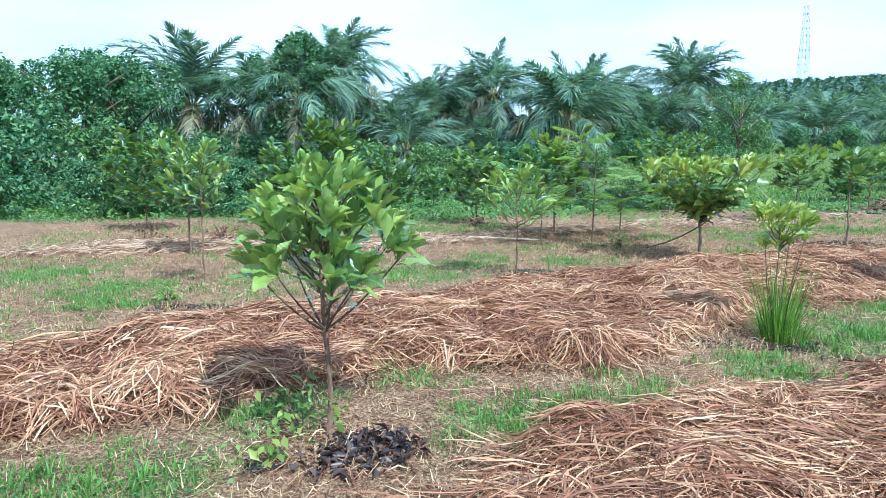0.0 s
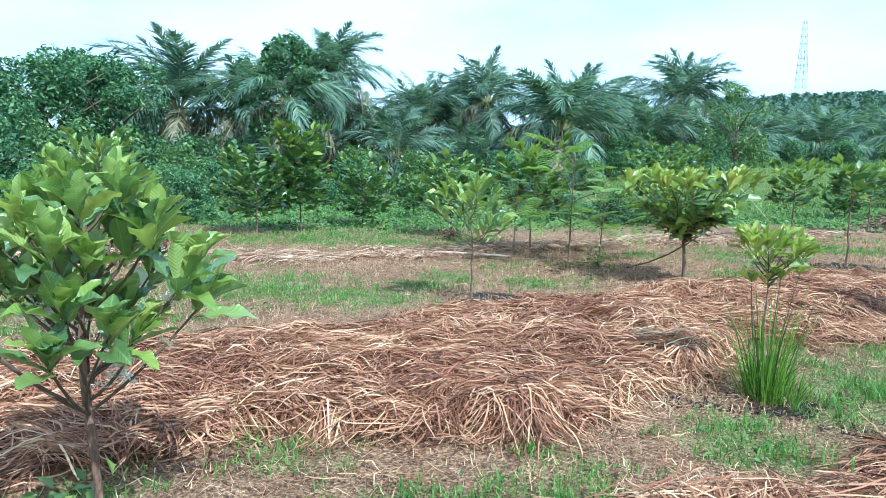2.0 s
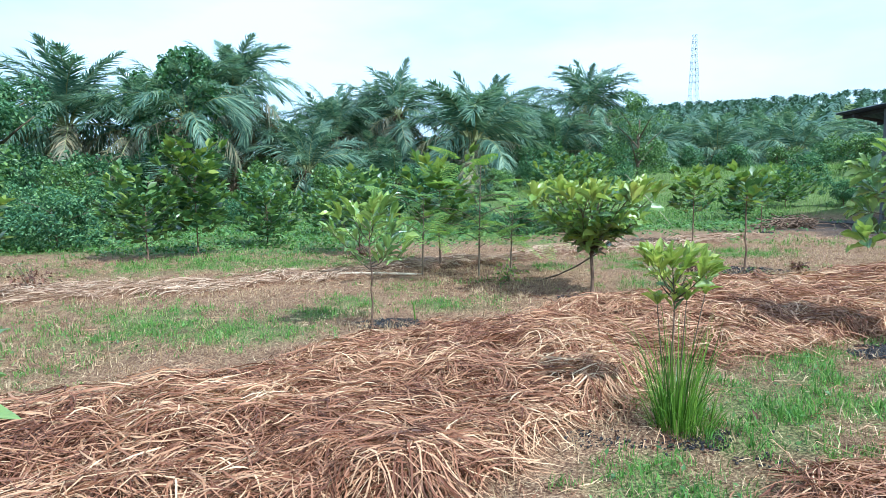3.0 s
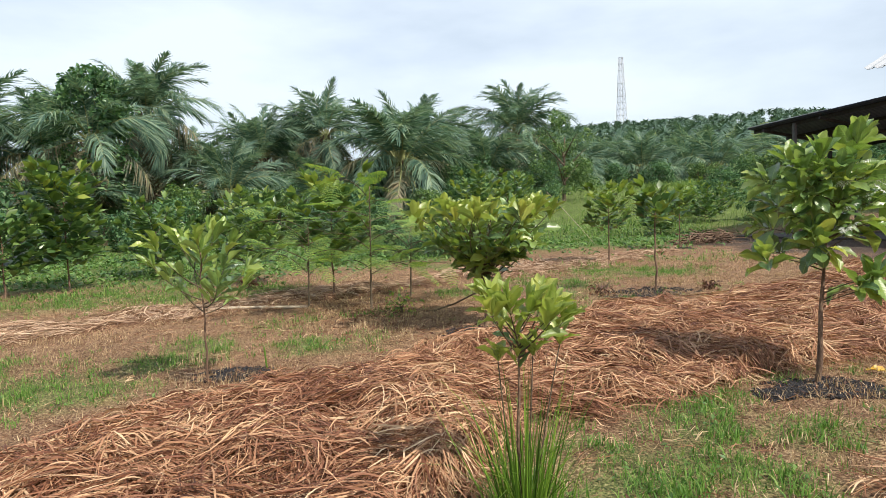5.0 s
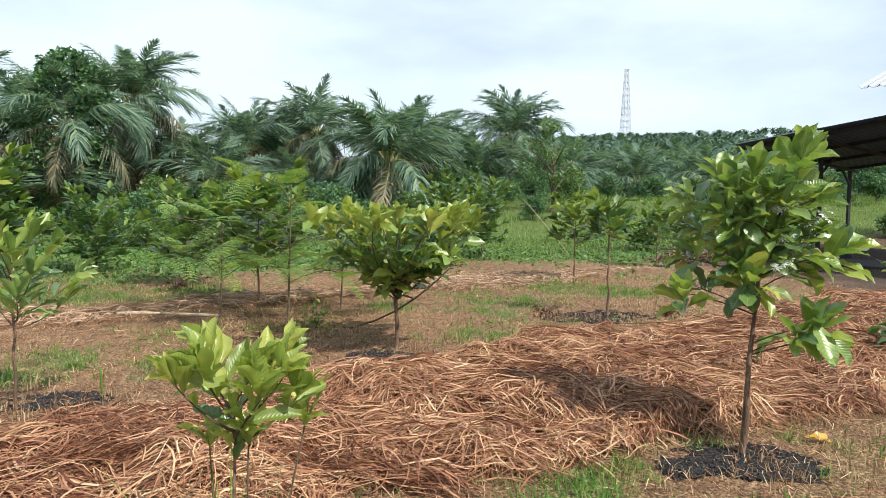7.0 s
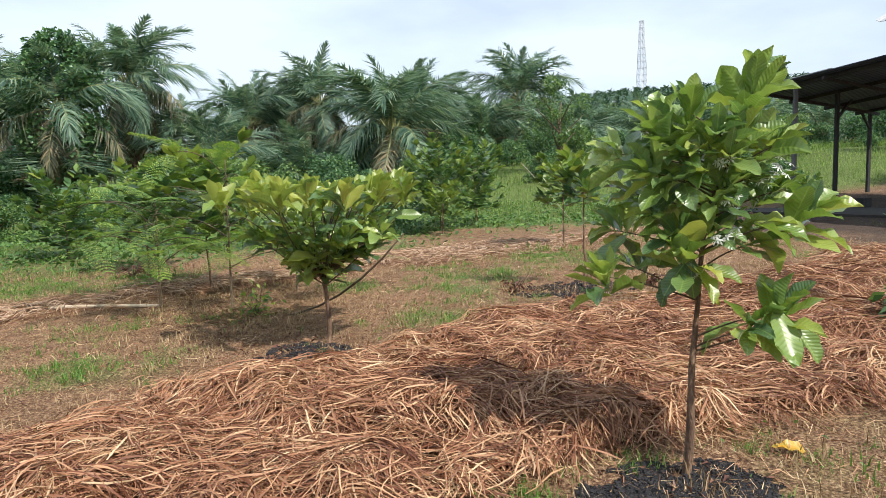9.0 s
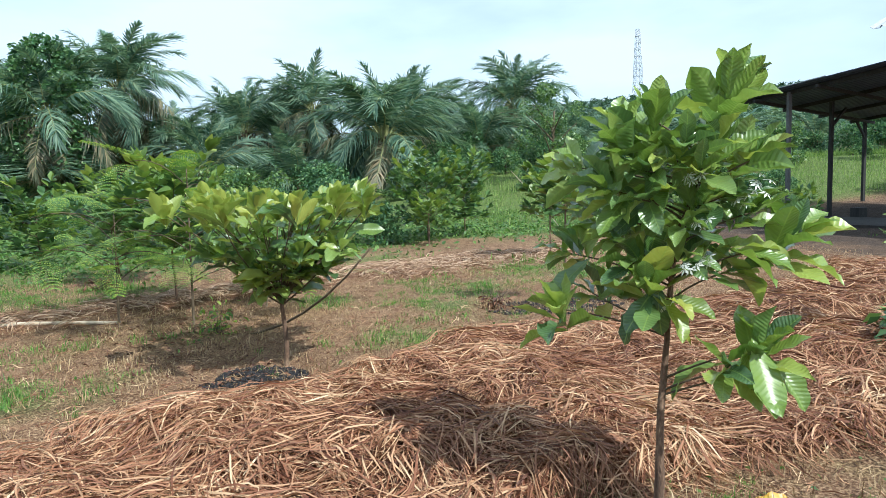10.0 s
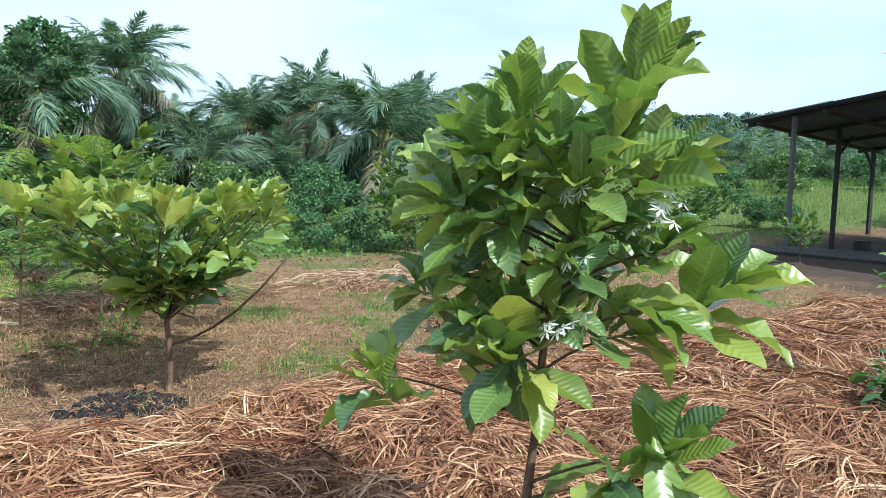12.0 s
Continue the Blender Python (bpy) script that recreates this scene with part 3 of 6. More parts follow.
tagged(new("dry_thatch", straw_mesh("dry_thatch", x, y, M_THATCH, (0.03, 0.13), (0.0022, 0.0065), 0.02, 1.1, 2)),
       "thin brown thatch of broken dry grass on the soil", "thatch", kind="stuff")


def blades(name, x, y, material, height, width, lean=0.5, k=4, droop=0.4):
    """Upright blades, leaning every way and bent over at the tip."""
    n = len(x)
    a, h = rng.uniform(0, 2 * np.pi, n), rng.uniform(*height, n)
    t = np.linspace(0, 1, k) if k > 2 else np.array([0.5, 1.0])
    tilt = np.abs(rng.normal(0, lean, n))[:, None] * t[None] + droop * rng.random(n)[:, None] * t[None] ** 2
    out = np.cumsum(np.sin(tilt), 1) / k * h[:, None]
    up = np.cumsum(np.cos(tilt), 1) / k * h[:, None]
    z0 = land(x, y)
    p = np.stack([x[:, None] + np.cos(a)[:, None] * out, y[:, None] + np.sin(a)[:, None] * out, z0[:, None] - 0.01 + up], -1)
    w = rng.uniform(*width, n)[:, None] * np.linspace(1, 0.12, k)[None]
    tw = a + rng.normal(0, 0.5, n)
    side = np.stack([-np.sin(tw)[:, None] * w, np.cos(tw)[:, None] * w, np.zeros_like(w)], -1) / 2
    v, f = ribbons(p, side)
    return grid_mesh(name, v, f, material)


def tufts(n, x0, x1, y0, y1, chance, size, per, near_bias=0.0):
    x, y = scatter(n, x0, x1, y0, y1, chance, near_bias)
    x, y = np.repeat(x, per), np.repeat(y, per)
    return x + rng.normal(0, size, len(x)), y + rng.normal(0, size, len(y))


x, y = tufts(48000, -9, 14, 1.6, 17, lambda x, y: np.clip(turf(x, y) * 1.2 - 0.12, 0, 1) ** 1.3 * smooth((fractal(x * 2.6, y * 2.6, 99) - 0.33) / 0.18), 0.036, 20, 0.75)
tagged(new("short_grass", blades("short_grass", x, y, M_GRASS, (0.025, 0.10), (0.003, 0.0078), 0.95, 3)), "short green grass in patches on dry ground", "grass", kind="stuff")
x, y = tufts(42000, -10, 14, 1.5, 17, lambda x, y: 0.85 * (1 - litter(x, y)) * (1 - 0.75 * turf(x, y)), 0.045, 7, 0.7)
tagged(new("dead_grass", blades("dead_grass", x, y, M_DRYGRASS, (0.03, 0.14), (0.0035, 0.008), 1.2, 2, 0.9)), "thin bleached dead grass on bare soil", "grass", kind="stuff")
x, y = tufts(6800, -9, 12, 2.4, 16, lambda x, y: np.clip(turf(x, y) * 1.3 - 0.15, 0, 1) * smooth((fractal(x * 1.8, y * 1.8, 107) - 0.3) / 0.25), 0.05, 16)
tagged(new("grass_tufts", blades("grass_tufts", x, y, M_GRASS, (0.05, 0.15), (0.005, 0.012), 0.8, 3)), "taller tufts of fresh green grass in the turf", "grass", kind="stuff")
x, y = tufts(1700, -4, 8, 2.2, 7.4, lambda x, y: smooth((turf(x, y) - 0.35) / 0.3) * smooth((fractal(x * 2.3, y * 2.3, 113) - 0.42) / 0.12), 0.055, 34)
tagged(new("grass_clumps", blades("grass_clumps", x, y, M_GRASS, (0.05, 0.13), (0.006, 0.012), 1.2, 4, 0.9)), "thick clumps of fresh green grass at the straw's edge", "grass", kind="stuff")
x, y = tufts(5200, -9, 12, 4.5, 16, lambda x, y: (1 - litter(x, y)) * (1 - turf(x, y)) * smooth((fractal(x * 1.5, y * 1.5, 109) - 0.35) / 0.25), 0.055, 12)
tagged(new("dry_tufts", blades("dry_tufts", x, y, M_DRYGRASS, (0.05, 0.16), (0.004, 0.009), 0.8, 3)), "bleached dry grass tufts on bare ground", "grass", kind="stuff")
x, y = tufts(5200, -45, 32, 15, 40, lambda x, y: turf(x, y), 0.12, 8, 0.6)
tagged(new("meadow_grass", blades("meadow_grass", x, y, M_GRASS, (0.06, 0.22), (0.012, 0.028), 1.0, 3)), "rank green grass along the orchard's far edge", "grass", kind="stuff")
x, y = tufts(8000, 9, 62, 22, 62, lambda x, y: smooth((y - 22 - 0.10 * np.abs(x - 14)) / 4) * smooth((fractal(x * 0.35, y * 0.35, 111) - 0.22) / 0.3), 0.30, 12)
tagged(new("tall_grass", blades("tall_grass", x, y, M_TALLGRASS, (0.12, 0.65), (0.009, 0.024), 0.9, 3)), "tall pale green grass on the rise behind the sheds", "grass", kind="stuff")


def leaf_cloud(pos, size, spread_up=0.5, aspect=0.5, cup=0.15):
    """Many separate pointed leaves, four quads' worth of shape in two quads each, at pos (n,3)."""
    n = len(pos)
    a = rng.uniform(0, 2 * np.pi, n)
    dip = rng.normal(-0.15, 0.55, n)
    d = np.stack([np.cos(a) * np.cos(dip), np.sin(a) * np.cos(dip), np.sin(dip)], -1)
    upv = np.stack([rng.normal(0, spread_up, n), rng.normal(0, spread_up, n), np.ones(n)], -1)
    side = np.cross(d, upv)
    side /= np.linalg.norm(side, axis=1)[:, None] + 1e-9
    nor = np.cross(side, d)
    L = (np.asarray(size)[..., None] if np.ndim(size) else size)
    L = L * np.ones((n, 1))
    b = pos
    m = pos + d * L * 0.5 - nor * L * cup * 0.3
    t = pos + d * L - nor * L * cup * 1.4
    wl, wr = m - side * L * aspect / 2 + nor * L * cup * 0.5, m + side * L * aspect / 2 + nor * L * cup * 0.5
    v = np.stack([b, wl, m, wr, t], 1).reshape(-1, 3)
    o = np.arange(n)[:, None] * 5
    f = np.stack([np.concatenate([o, o + 2, o + 4, o + 1], 1), np.concatenate([o, o + 3, o + 4, o + 2], 1)], 1).reshape(-1, 4)
    return v, f


x, y = scatter(42000, -9, 13, 1.6, 16, lambda x, y: np.clip(turf(x, y) * 1.2 - 0.2, 0, 1) * smooth((fractal(x * 1.7, y * 1.7, 97) - 0.4) / 0.2), 0.8)
tagged(new("clover_weeds", grid_mesh("clover_weeds", *leaf_cloud(np.stack([x, y, land(x, y) + rng.uniform(0.01, 0.07, len(x))], -1), rng.uniform(0.02, 0.055, len(x)), 0.4, 0.5), M_COVER)),
       "low green broad-leaved weeds among the grass", "weeds", kind="stuff")
# leafy weeds where the mown strip ends
x, y = scatter(60000, -30, 18, 14.5, 30, lambda x, y: turf(x, y) * smooth((y - 14.5 - (fractal(x * 0.4, y * 0.4, 91) - 0.3) * 5) / 3) * 0.8, 0.5)
h = (0.06 + 0.32 * fractal(x * 0.5, y * 0.5, 95) ** 2 * smooth((y - 16) / 5)) * rng.random(len(x)) ** 0.5
tagged(new("leafy_weeds", grid_mesh("leafy_weeds", *leaf_cloud(np.stack([x, y, land(x, y) + h], -1), rng.uniform(0.08, 0.19, len(x)), 0.35, 0.55), M_COVER)),
       "low bed of bright green leafy weeds", "weeds", kind="stuff")


# ---- coffee trees ----
def leaf_mesh(name, material, width=0.42, curve=0.3, wave=0.03, fold=0.18, seed=0, n=13):
    """A unit-long obovate leaf along +x with a folded midrib, wavy margin and drooping tip."""
    r = np.random.default_rng(seed)
    t = np.linspace(0, 1, n + 1)
    half = width / 2 * np.sin(np.pi * t ** 1.32) ** 0.72
    half[0], half[-1] = 0.012, 0.010
    cols = np.array([-1, -0.55, 0, 0.55, 1.0])
    twist, bow = r.normal(0, 0.18), r.normal(0, 0.04)
    v = []
    for k, tt in enumerate(t):
        for c in cols:
            z = abs(c) ** 1.3 * half[k] * fold * 2 - curve * tt ** 2.2 * 0.6 + 0.14 * tt
            if abs(c) == 1:
                z += wave * math.sin(k * 1.35 + seed * 1.7 + c * 1.3) * (0 < k < n)
            z += c * half[k] * twist * tt
            v.append((tt * (1 - 0.14 * curve * tt), c * half[k] * (1 + 0.02 * r.normal()) + bow * math.sin(math.pi * tt), z))
    f = [(k * 5 + q, (k + 1) * 5 + q, (k + 1) * 5 + q + 1, k * 5 + q + 1) for k in range(n) for q in range(4)]
    return grid_mesh(name, np.array(v), np.array(f), material)


def leaf_set(name, material):
    return [leaf_mesh(name, material, 0.39 + 0.03 * (s % 3), 0.08 + 0.55 * s / 5, 0.020 + 0.005 * s, 0.14 + 0.09 * (s % 4), s) for s in range(6)]


LEAVES = {"mature": leaf_set("leaf", M_LEAF), "young": leaf_set("leaf", M_YOUNG), "gold": leaf_set("leaf", M_GOLD)}


def leaf_pose(at, way, length, roll=0.0, wide=1.0, up=(0, 0, 1)):
    x = Vector(way).normalized()
    y = Vector(up).cross(x)
    if y.length < 0.05:
        y = Vector((1, 0.3, 0)).cross(x)
    y.normalize()
    z = x.cross(y)
    return Matrix.Translation(at) @ Matrix((x, y, z)).transposed().to_4x4() @ Matrix.Rotation(roll, 4, "X") @ Matrix.Diagonal((length, length * wide, length, 1))


def coffee_shape(r, height, fork, crown, leaf, branches, rise, young, tint="young", bare=0.3, lean=(0, 0), tuft=6, node=0.075, profile=None):
    """Trunk line, branch lines and leaf placements of one young coffee tree, in its own space.
    crown: reach of a branch at fork and at the top; rise: upward slope at fork and at the top."""
    top = np.array([lean[0], lean[1], height])
    mid = np.array([lean[0] * 0.45, lean[1] * 0.45, fork])
    t = np.linspace(0, 1, 9)[:, None]
    trunk = 2 * t * (1 - t) * mid * 1.0 + t * t * top
    trunk[:, 2] = np.linspace(-0.03, height, 9)
    trunk[1:-1, :2] += np.array([[r.gauss(0, 0.008), r.gauss(0, 0.008)] for _ in range(7)])
    lines, leaves = [], []

    def trunk_at(z):
        return np.array([np.interp(z, trunk[:, 2], trunk[:, q]) for q in range(3)])

    specs = []
    for b in range(branches):
        f = (b + r.uniform(0.2, 0.8)) / branches
        f = f ** 1.15
        reach = np.interp(f, [0, 0.35, 0.7, 1], profile) if profile else crown[0] + (crown[1] - crown[0]) * f
        specs.append((fork + (height - fork) * 0.92 * f, b * 2.4 + r.uniform(-0.5, 0.5), reach * r.uniform(0.82, 1.12), rise[0] + (rise[1] - rise[0]) * f + r.gauss(0, 0.12), f))
    for z, a, reach, slope, f in specs:
        p0 = trunk_at(z)
        p1 = p0 + np.array([math.cos(a), math.sin(a), slope]) * reach
        line = bend(p0, p1, -0.10 * reach if slope > 0.3 else 0.08 * reach, 7, r.gauss(0, 0.05))
        lines.append((line, 0.0068 * (0.6 + reach)))
        L = np.linalg.norm(np.diff(line, axis=0), axis=1).sum()
        count = max(2, int(L * (1 - bare) / node))
        for q in range(count):
            s = bare + (1 - bare) * (q + 0.5) / count
            p = np.array([np.interp(s, np.linspace(0, 1, 7), line[:, c]) for c in range(3)])
            w = line[-1] - line[0]
            w = w / np.linalg.norm(w)
            across = np.cross(w, (0.0, 0.0, 1.0))
            across /= np.linalg.norm(across) + 1e-6
            for sgn in (-1, 1):
                if r.random() < 0.1:
                    continue
                way = w * r.uniform(0.25, 0.8) + across * sgn * r.uniform(0.6, 1.0) + np.array([0, 0, r.uniform(-0.25, 0.75)])
                leaves.append((p, way, leaf * r.uniform(0.65, 1.12), r.gauss(0, 0.45), tint if r.random() < young * (0.35 + 0.65 * s) else "mature"))
        for q in range(tuft):
            ang = q * 6.283 / tuft + r.uniform(-0.4, 0.4)
            o = math.cos(ang) * across + math.sin(ang) * np.cross(across, w)
            way = w * 0.75 + o * r.uniform(0.35, 0.8) + np.array([0, 0, r.uniform(0.3, 0.8)])
            leaves.append((line[-1], way, leaf * r.uniform(0.6, 1.05), r.gauss(0, 0.35), tint if r.random() < young * 1.4 else "mature"))
    for q in range(tuft + 4):
        ang = q * 2.4
        way = np.array([math.cos(ang), math.sin(ang), r.uniform(0.6, 2.0)])
        leaves.append((trunk[-1] - np.array([0, 0, 0.02 * q]), way, leaf * r.uniform(0.7, 1.05), r.gauss(0, 0.3), tint if r.random() < young * 1.5 else "mature"))
    zs = [l[0][2] for l in leaves]
    z0, z1 = min(zs), max(zs)
    leaves = [(p, way, size, roll, tint if r.random() < young * (0.15 + 1.7 * ((p[2] - z0) / (z1 - z0)) ** 1.5) else "mature") for p, way, size, roll, _ in leaves]
    return trunk, lines, leaves


def flower_mesh():
    """A cluster of small white starry blossoms."""
    parts = []
    for c in range(5):
        o = np.array([rng.normal(0, 0.012), rng.normal(0, 0.012), rng.normal(0, 0.008)])
        for q in range(6):
            a = q * math.pi / 3 + c
            d = np.array([math.cos(a), math.sin(a), 0.35])
            s = np.array([-math.sin(a), math.cos(a), 0]) * 0.0035
            v = np.stack([o - s * 0.5, o + d * 0.012 - s, o + d * 0.022, o + d * 0.012 + s])
            parts.append((v, np.array([[0, 1, 2, 3]])))
    return grid_mesh("flower", *join_parts(parts), M_PETAL)


FLOWER = flower_mesh()


def coffee_tree(at, label, seed, flowers=0, girth=0.016, stems=(), **shape):
    """A near tree: trunk, each branch and each leaf as parts."""
    r = random.Random(seed)
    trunk, lines, leaves = coffee_shape(r, **shape)
    z = float(land(at[0], at[1]))
    tree = thing("coffee_tree", (at[0], at[1], z), label, "tree", "young coffee trees in the orchard")
    part("trunk", grid_mesh("trunk", *tube(trunk, np.linspace(girth, girth * 0.3, 9) * (1 + 0.12 * rng.normal(size=9))), M_BARK), tree, "slender grey-brown trunk")
    for line, g in lines:
        part("branch", grid_mesh("branch", *tube(line, np.linspace(g, g * 0.35, 7)), M_TWIG), tree)
    for p, way, size, roll, kind in leaves:
        part("leaf", LEAVES[kind][r.randrange(6)], tree, m=leaf_pose(p, way, size, roll, 0.70))
    for q in stems:
        part("stem", grid_mesh("stem", *tube(bend((q[0] * 0.25, q[1] * 0.25, -0.03), q, 0, 6, 0.08), np.linspace(0.0045, 0.003, 6)), M_TWIG), tree, "thin dark side stem")
        for k in range(6):
            ang = k * 1.05 + q[0]
            part("leaf", LEAVES["gold"][k], tree, m=leaf_pose(q, (math.cos(ang), math.sin(ang), r.uniform(0.5, 1.4)), 0.15 * r.uniform(0.8, 1.1), r.gauss(0, 0.3), 0.72))
    for _ in range(flowers):
        line, g = lines[r.randrange(len(lines))]
        p = line[r.randrange(2, 6)]
        part("flower", FLOWER, tree, "white starry coffee blossom", Matrix.Translation(Vector(p) + Vector((0, 0, 0.012))) @ pose(0, 0, 0, r.uniform(-60, 60), r.uniform(-60, 60), r.uniform(0, 360)))
    return tree


def leaf_block(leaves, r, fold=0.12):
    """The same leaves as one joined mesh, two quads a side."""
    t = np.array([0, 0.3, 0.62, 1.0])
    half = np.array([0.02, 0.20, 0.28, 0.02])
    vs, fs = [], []
    for q, (p, way, size, roll, kind) in enumerate(leaves):
        m = np.array(leaf_pose(p, way, size, roll))
        loc = np.array([(a, c * h, abs(c) * h * 2 * fold - 0.16 * a * a, 1) for a, h in zip(t, half) for c in (-1, 0, 1)])
        vs.append((loc @ m.T)[:, :3])
        fs.append(np.array([(k * 3 + c, k * 3 + 3 + c, k * 3 + 4 + c, k * 3 + 1 + c) for k in range(3) for c in (0, 1)]) + q * 12)
    return np.concatenate(vs), np.concatenate(fs)


def far_coffee(at, label, seed, **shape):
    """A tree of the back rows: trunk, branches as parts, its leaves as one crown."""
    r = random.Random(seed)
    trunk, lines, leaves = coffee_shape(r, **shape)
    tree = thing("coffee_tree", (at[0], at[1], float(land(at[0], at[1]))), label, "tree", "young coffee trees in the orchard")
    part("trunk", grid_mesh("trunk", *tube(trunk, np.linspace(0.02, 0.007, 9)), M_BARK), tree)
    for line, g in lines[::2]:
        part("branch", grid_mesh("branch", *tube(line, np.linspace(g, g * 0.4, 7), 4), M_TWIG), tree)
    old = [l for l in leaves if l[4] == "mature"]
    fresh = [l for l in leaves if l[4] != "mature"]
    if old:
        tagged(part("crown", grid_mesh("crown", *leaf_block(old, r), M_FOLIAGE), tree, "dark glossy leaves"), kind="stuff")
    if fresh:
        tagged(part("young_crown", grid_mesh("young_crown", *leaf_block(fresh, r), M_FOLIAGE_Y), tree, "yellow-green young leaves"), kind="stuff")
    return tree


def rosette(r, tip, way, n, size, flare, bright, tint="young", least=-9.0):
    """Leaves in crossed pairs round the end of a twig: the inner ones small and upright, the outer ones flared and hanging."""
    w = np.asarray(way, float)
    w = w / np.linalg.norm(w)
    a = np.cross(w, (0.3, 0.2, 1.0))
    a /= np.linalg.norm(a)
    b = np.cross(w, a)
    out = []
    for q in range(n):
        u = (q + 0.5) / n
        ang = (q // 2) * 1.25 + (q % 2) * math.pi + r.uniform(-0.35, 0.35)
        o = math.cos(ang) * a + math.sin(ang) * b
        d = w * (1.15 - 0.75 * u) + o * flare * (0.35 + 0.95 * u) + np.array([0, 0, r.uniform(-0.15, 0.2) - 0.25 * u * flare])
        d[2] = max(d[2], least * np.linalg.norm(d[:2]))
        out.append((np.asarray(tip) - w * size * 0.55 * u, d, size * (0.72 + 0.4 * u) * r.uniform(0.85, 1.12), r.gauss(0, 0.3), tint if r.random() < bright else "mature"))
    return out


def flowering_tree(at, label):
    """The big-leaved tree: a leaning trunk and leafy twigs. A twig's place is given as metres right, up and nearer
    along the row's own axes."""
    r = random.Random(5)
    right, near = np.array([0.983, -0.183, 0.0]), np.array([-0.183, -0.983, 0.0])
    up = np.array([0.0, 0.0, 1.0])
    tree = thing("coffee_tree", (at[0], at[1], float(land(*at))), label, "tree", "young coffee trees in the orchard")
    z = np.linspace(-0.04, 1.66, 12)
    off = np.interp(z, [0, 0.65, 1.0, 1.4, 1.66], [0.0, 0.035, 0.062, 0.11, 0.24]) + 0.006 * np.sin(z * 9)
    trunk = right * off[:, None] + up * z[:, None] + near * (0.012 * np.sin(z * 5))[:, None]
    part("trunk", grid_mesh("trunk", *tube(trunk, np.linspace(0.021, 0.006, 12) * (1 + 0.10 * rng.normal(size=12)), 8), M_BARK), tree, "slender brown trunk leaning slightly")

    def twig(u, h, v, du, dh, dv, n, size, flare, bright, tint="young"):
        u, h, size = u * 1.10, h + 0.12 * (h - 0.9), size * 1.13
        tip = right * u + up * h + near * v
        way = right * du + up * dh + near * dv
        z0 = min(max(h - 0.08 - 0.15 * abs(u), 0.62), 1.62)
        root = np.array([np.interp(z0, z, trunk[:, c]) for c in range(3)])
        line = bend(root, tip, 0.015, 7, r.gauss(0, 0.05))
        branch = part("branch", grid_mesh("branch", *tube(line, np.linspace(0.0055, 0.003, 7)), M_TWIG), tree)
        for p, d, s, roll, kind in rosette(r, tip, way, n, size, flare, bright, tint):
            part("leaf", LEAVES[kind][r.randrange(6)], branch, m=leaf_pose(p, d, s, roll))
        return line

    # head
    twig(0.28, 1.78, 0.0, 0.12, 1.0, 0.10, 11, 0.25, 0.55, 0.75)
    twig(0.35, 1.82, -0.04, 0.55, 0.9, 0.0, 8, 0.21, 0.50, 0.7)
    twig(0.20, 1.62, 0.10, -0.1, 0.9, 0.4, 8, 0.20, 0.80, 0.5)
    twig(-0.02, 1.70, 0.06, -0.20, 0.9, 0.25, 13, 0.22, 0.85, 0.55)
    twig(-0.13, 1.60, 0.02, -0.80, 0.55, 0.2, 11, 0.20, 0.80, 0.4)
    twig(0.07, 1.60, 0.14, 0.10, 0.65, 0.6, 9, 0.19, 0.95, 0.3)
    twig(-0.05, 1.69, -0.10, -0.1, 1.0, -0.2, 9, 0.19, 0.75, 0.4)
    # middle, the far side mostly in shade, put in as mostly dark leaves
    twig(-0.20, 1.46, 0.05, -0.85, 0.35, 0.2, 11, 0.20, 0.85, 0.35)
    twig(-0.08, 1.42, 0.12, -0.50, 0.05, 0.6, 9, 0.20, 1.0, 0.1)
    twig(-0.15, 1.28, -0.02, -0.80, -0.05, 0.1, 10, 0.19, 0.9, 0.15)
    twig(0.12, 1.52, 0.16, 0.15, 0.5, 0.7, 8, 0.18, 0.95, 0.2)
    twig(0.22, 1.42, 0.10, 0.5, 0.25, 0.5, 9, 0.19, 0.9, 0.15)
    twig(0.07, 1.32, 0.14, -0.1, 0.2, 0.8, 8, 0.18, 0.9, 0.2)
    twig(0.20, 1.26, -0.14, 0.4, 0.1, -0.6, 9, 0.20, 0.95, 0.1)
    twig(-0.02, 1.36, -0.18, -0.3, 0.3, -0.8, 10, 0.21, 0.95, 0.1)
    twig(0.10, 1.55, -0.20, 0.1, 0.5, -0.8, 10, 0.21, 0.95, 0.2)
    twig(0.10, 1.20, 0.10, 0.2, 0.2, 0.7, 9, 0.20, 0.95, 0.05)
    twig(-0.10, 1.19, 0.06, -0.6, 0.05, 0.4, 9, 0.20, 0.95, 0.05)
    twig(0.27, 1.14, 0.04, 0.7, 0.1, 0.2, 9, 0.20, 0.95, 0.1)
    twig(0.16, 1.40, 0.08, 0.2, 0.3, 0.6, 9, 0.19, 0.95, 0.1)
    twig(-0.06, 1.52, 0.10, -0.4, 0.3, 0.5, 9, 0.19, 0.95, 0.1)
    # the far side, broad towards the shed
    twig(-0.24, 1.55, -0.34, -0.5, 0.5, -0.7, 10, 0.20, 0.85, 0.3)
    twig(-0.14, 1.36, -0.42, -0.3, 0.2, -0.9, 10, 0.21, 0.9, 0.15)
    twig(-0.28, 1.20, -0.28, -0.7, 0.15, -0.6, 10, 0.20, 0.9, 0.2)
    twig(0.08, 1.46, -0.46, 0.1, 0.4, -0.9, 10, 0.21, 0.85, 0.3)
    twig(-0.08, 1.70, -0.28, -0.2, 0.8, -0.5, 9, 0.20, 0.75, 0.5)
    twig(0.16, 1.22, -0.40, 0.2, 0.2, -0.9, 10, 0.20, 0.9, 0.15)
    twig(-0.16, 1.02, -0.34, -0.4, 0.3, -0.8, 9, 0.20, 0.9, 0.4)
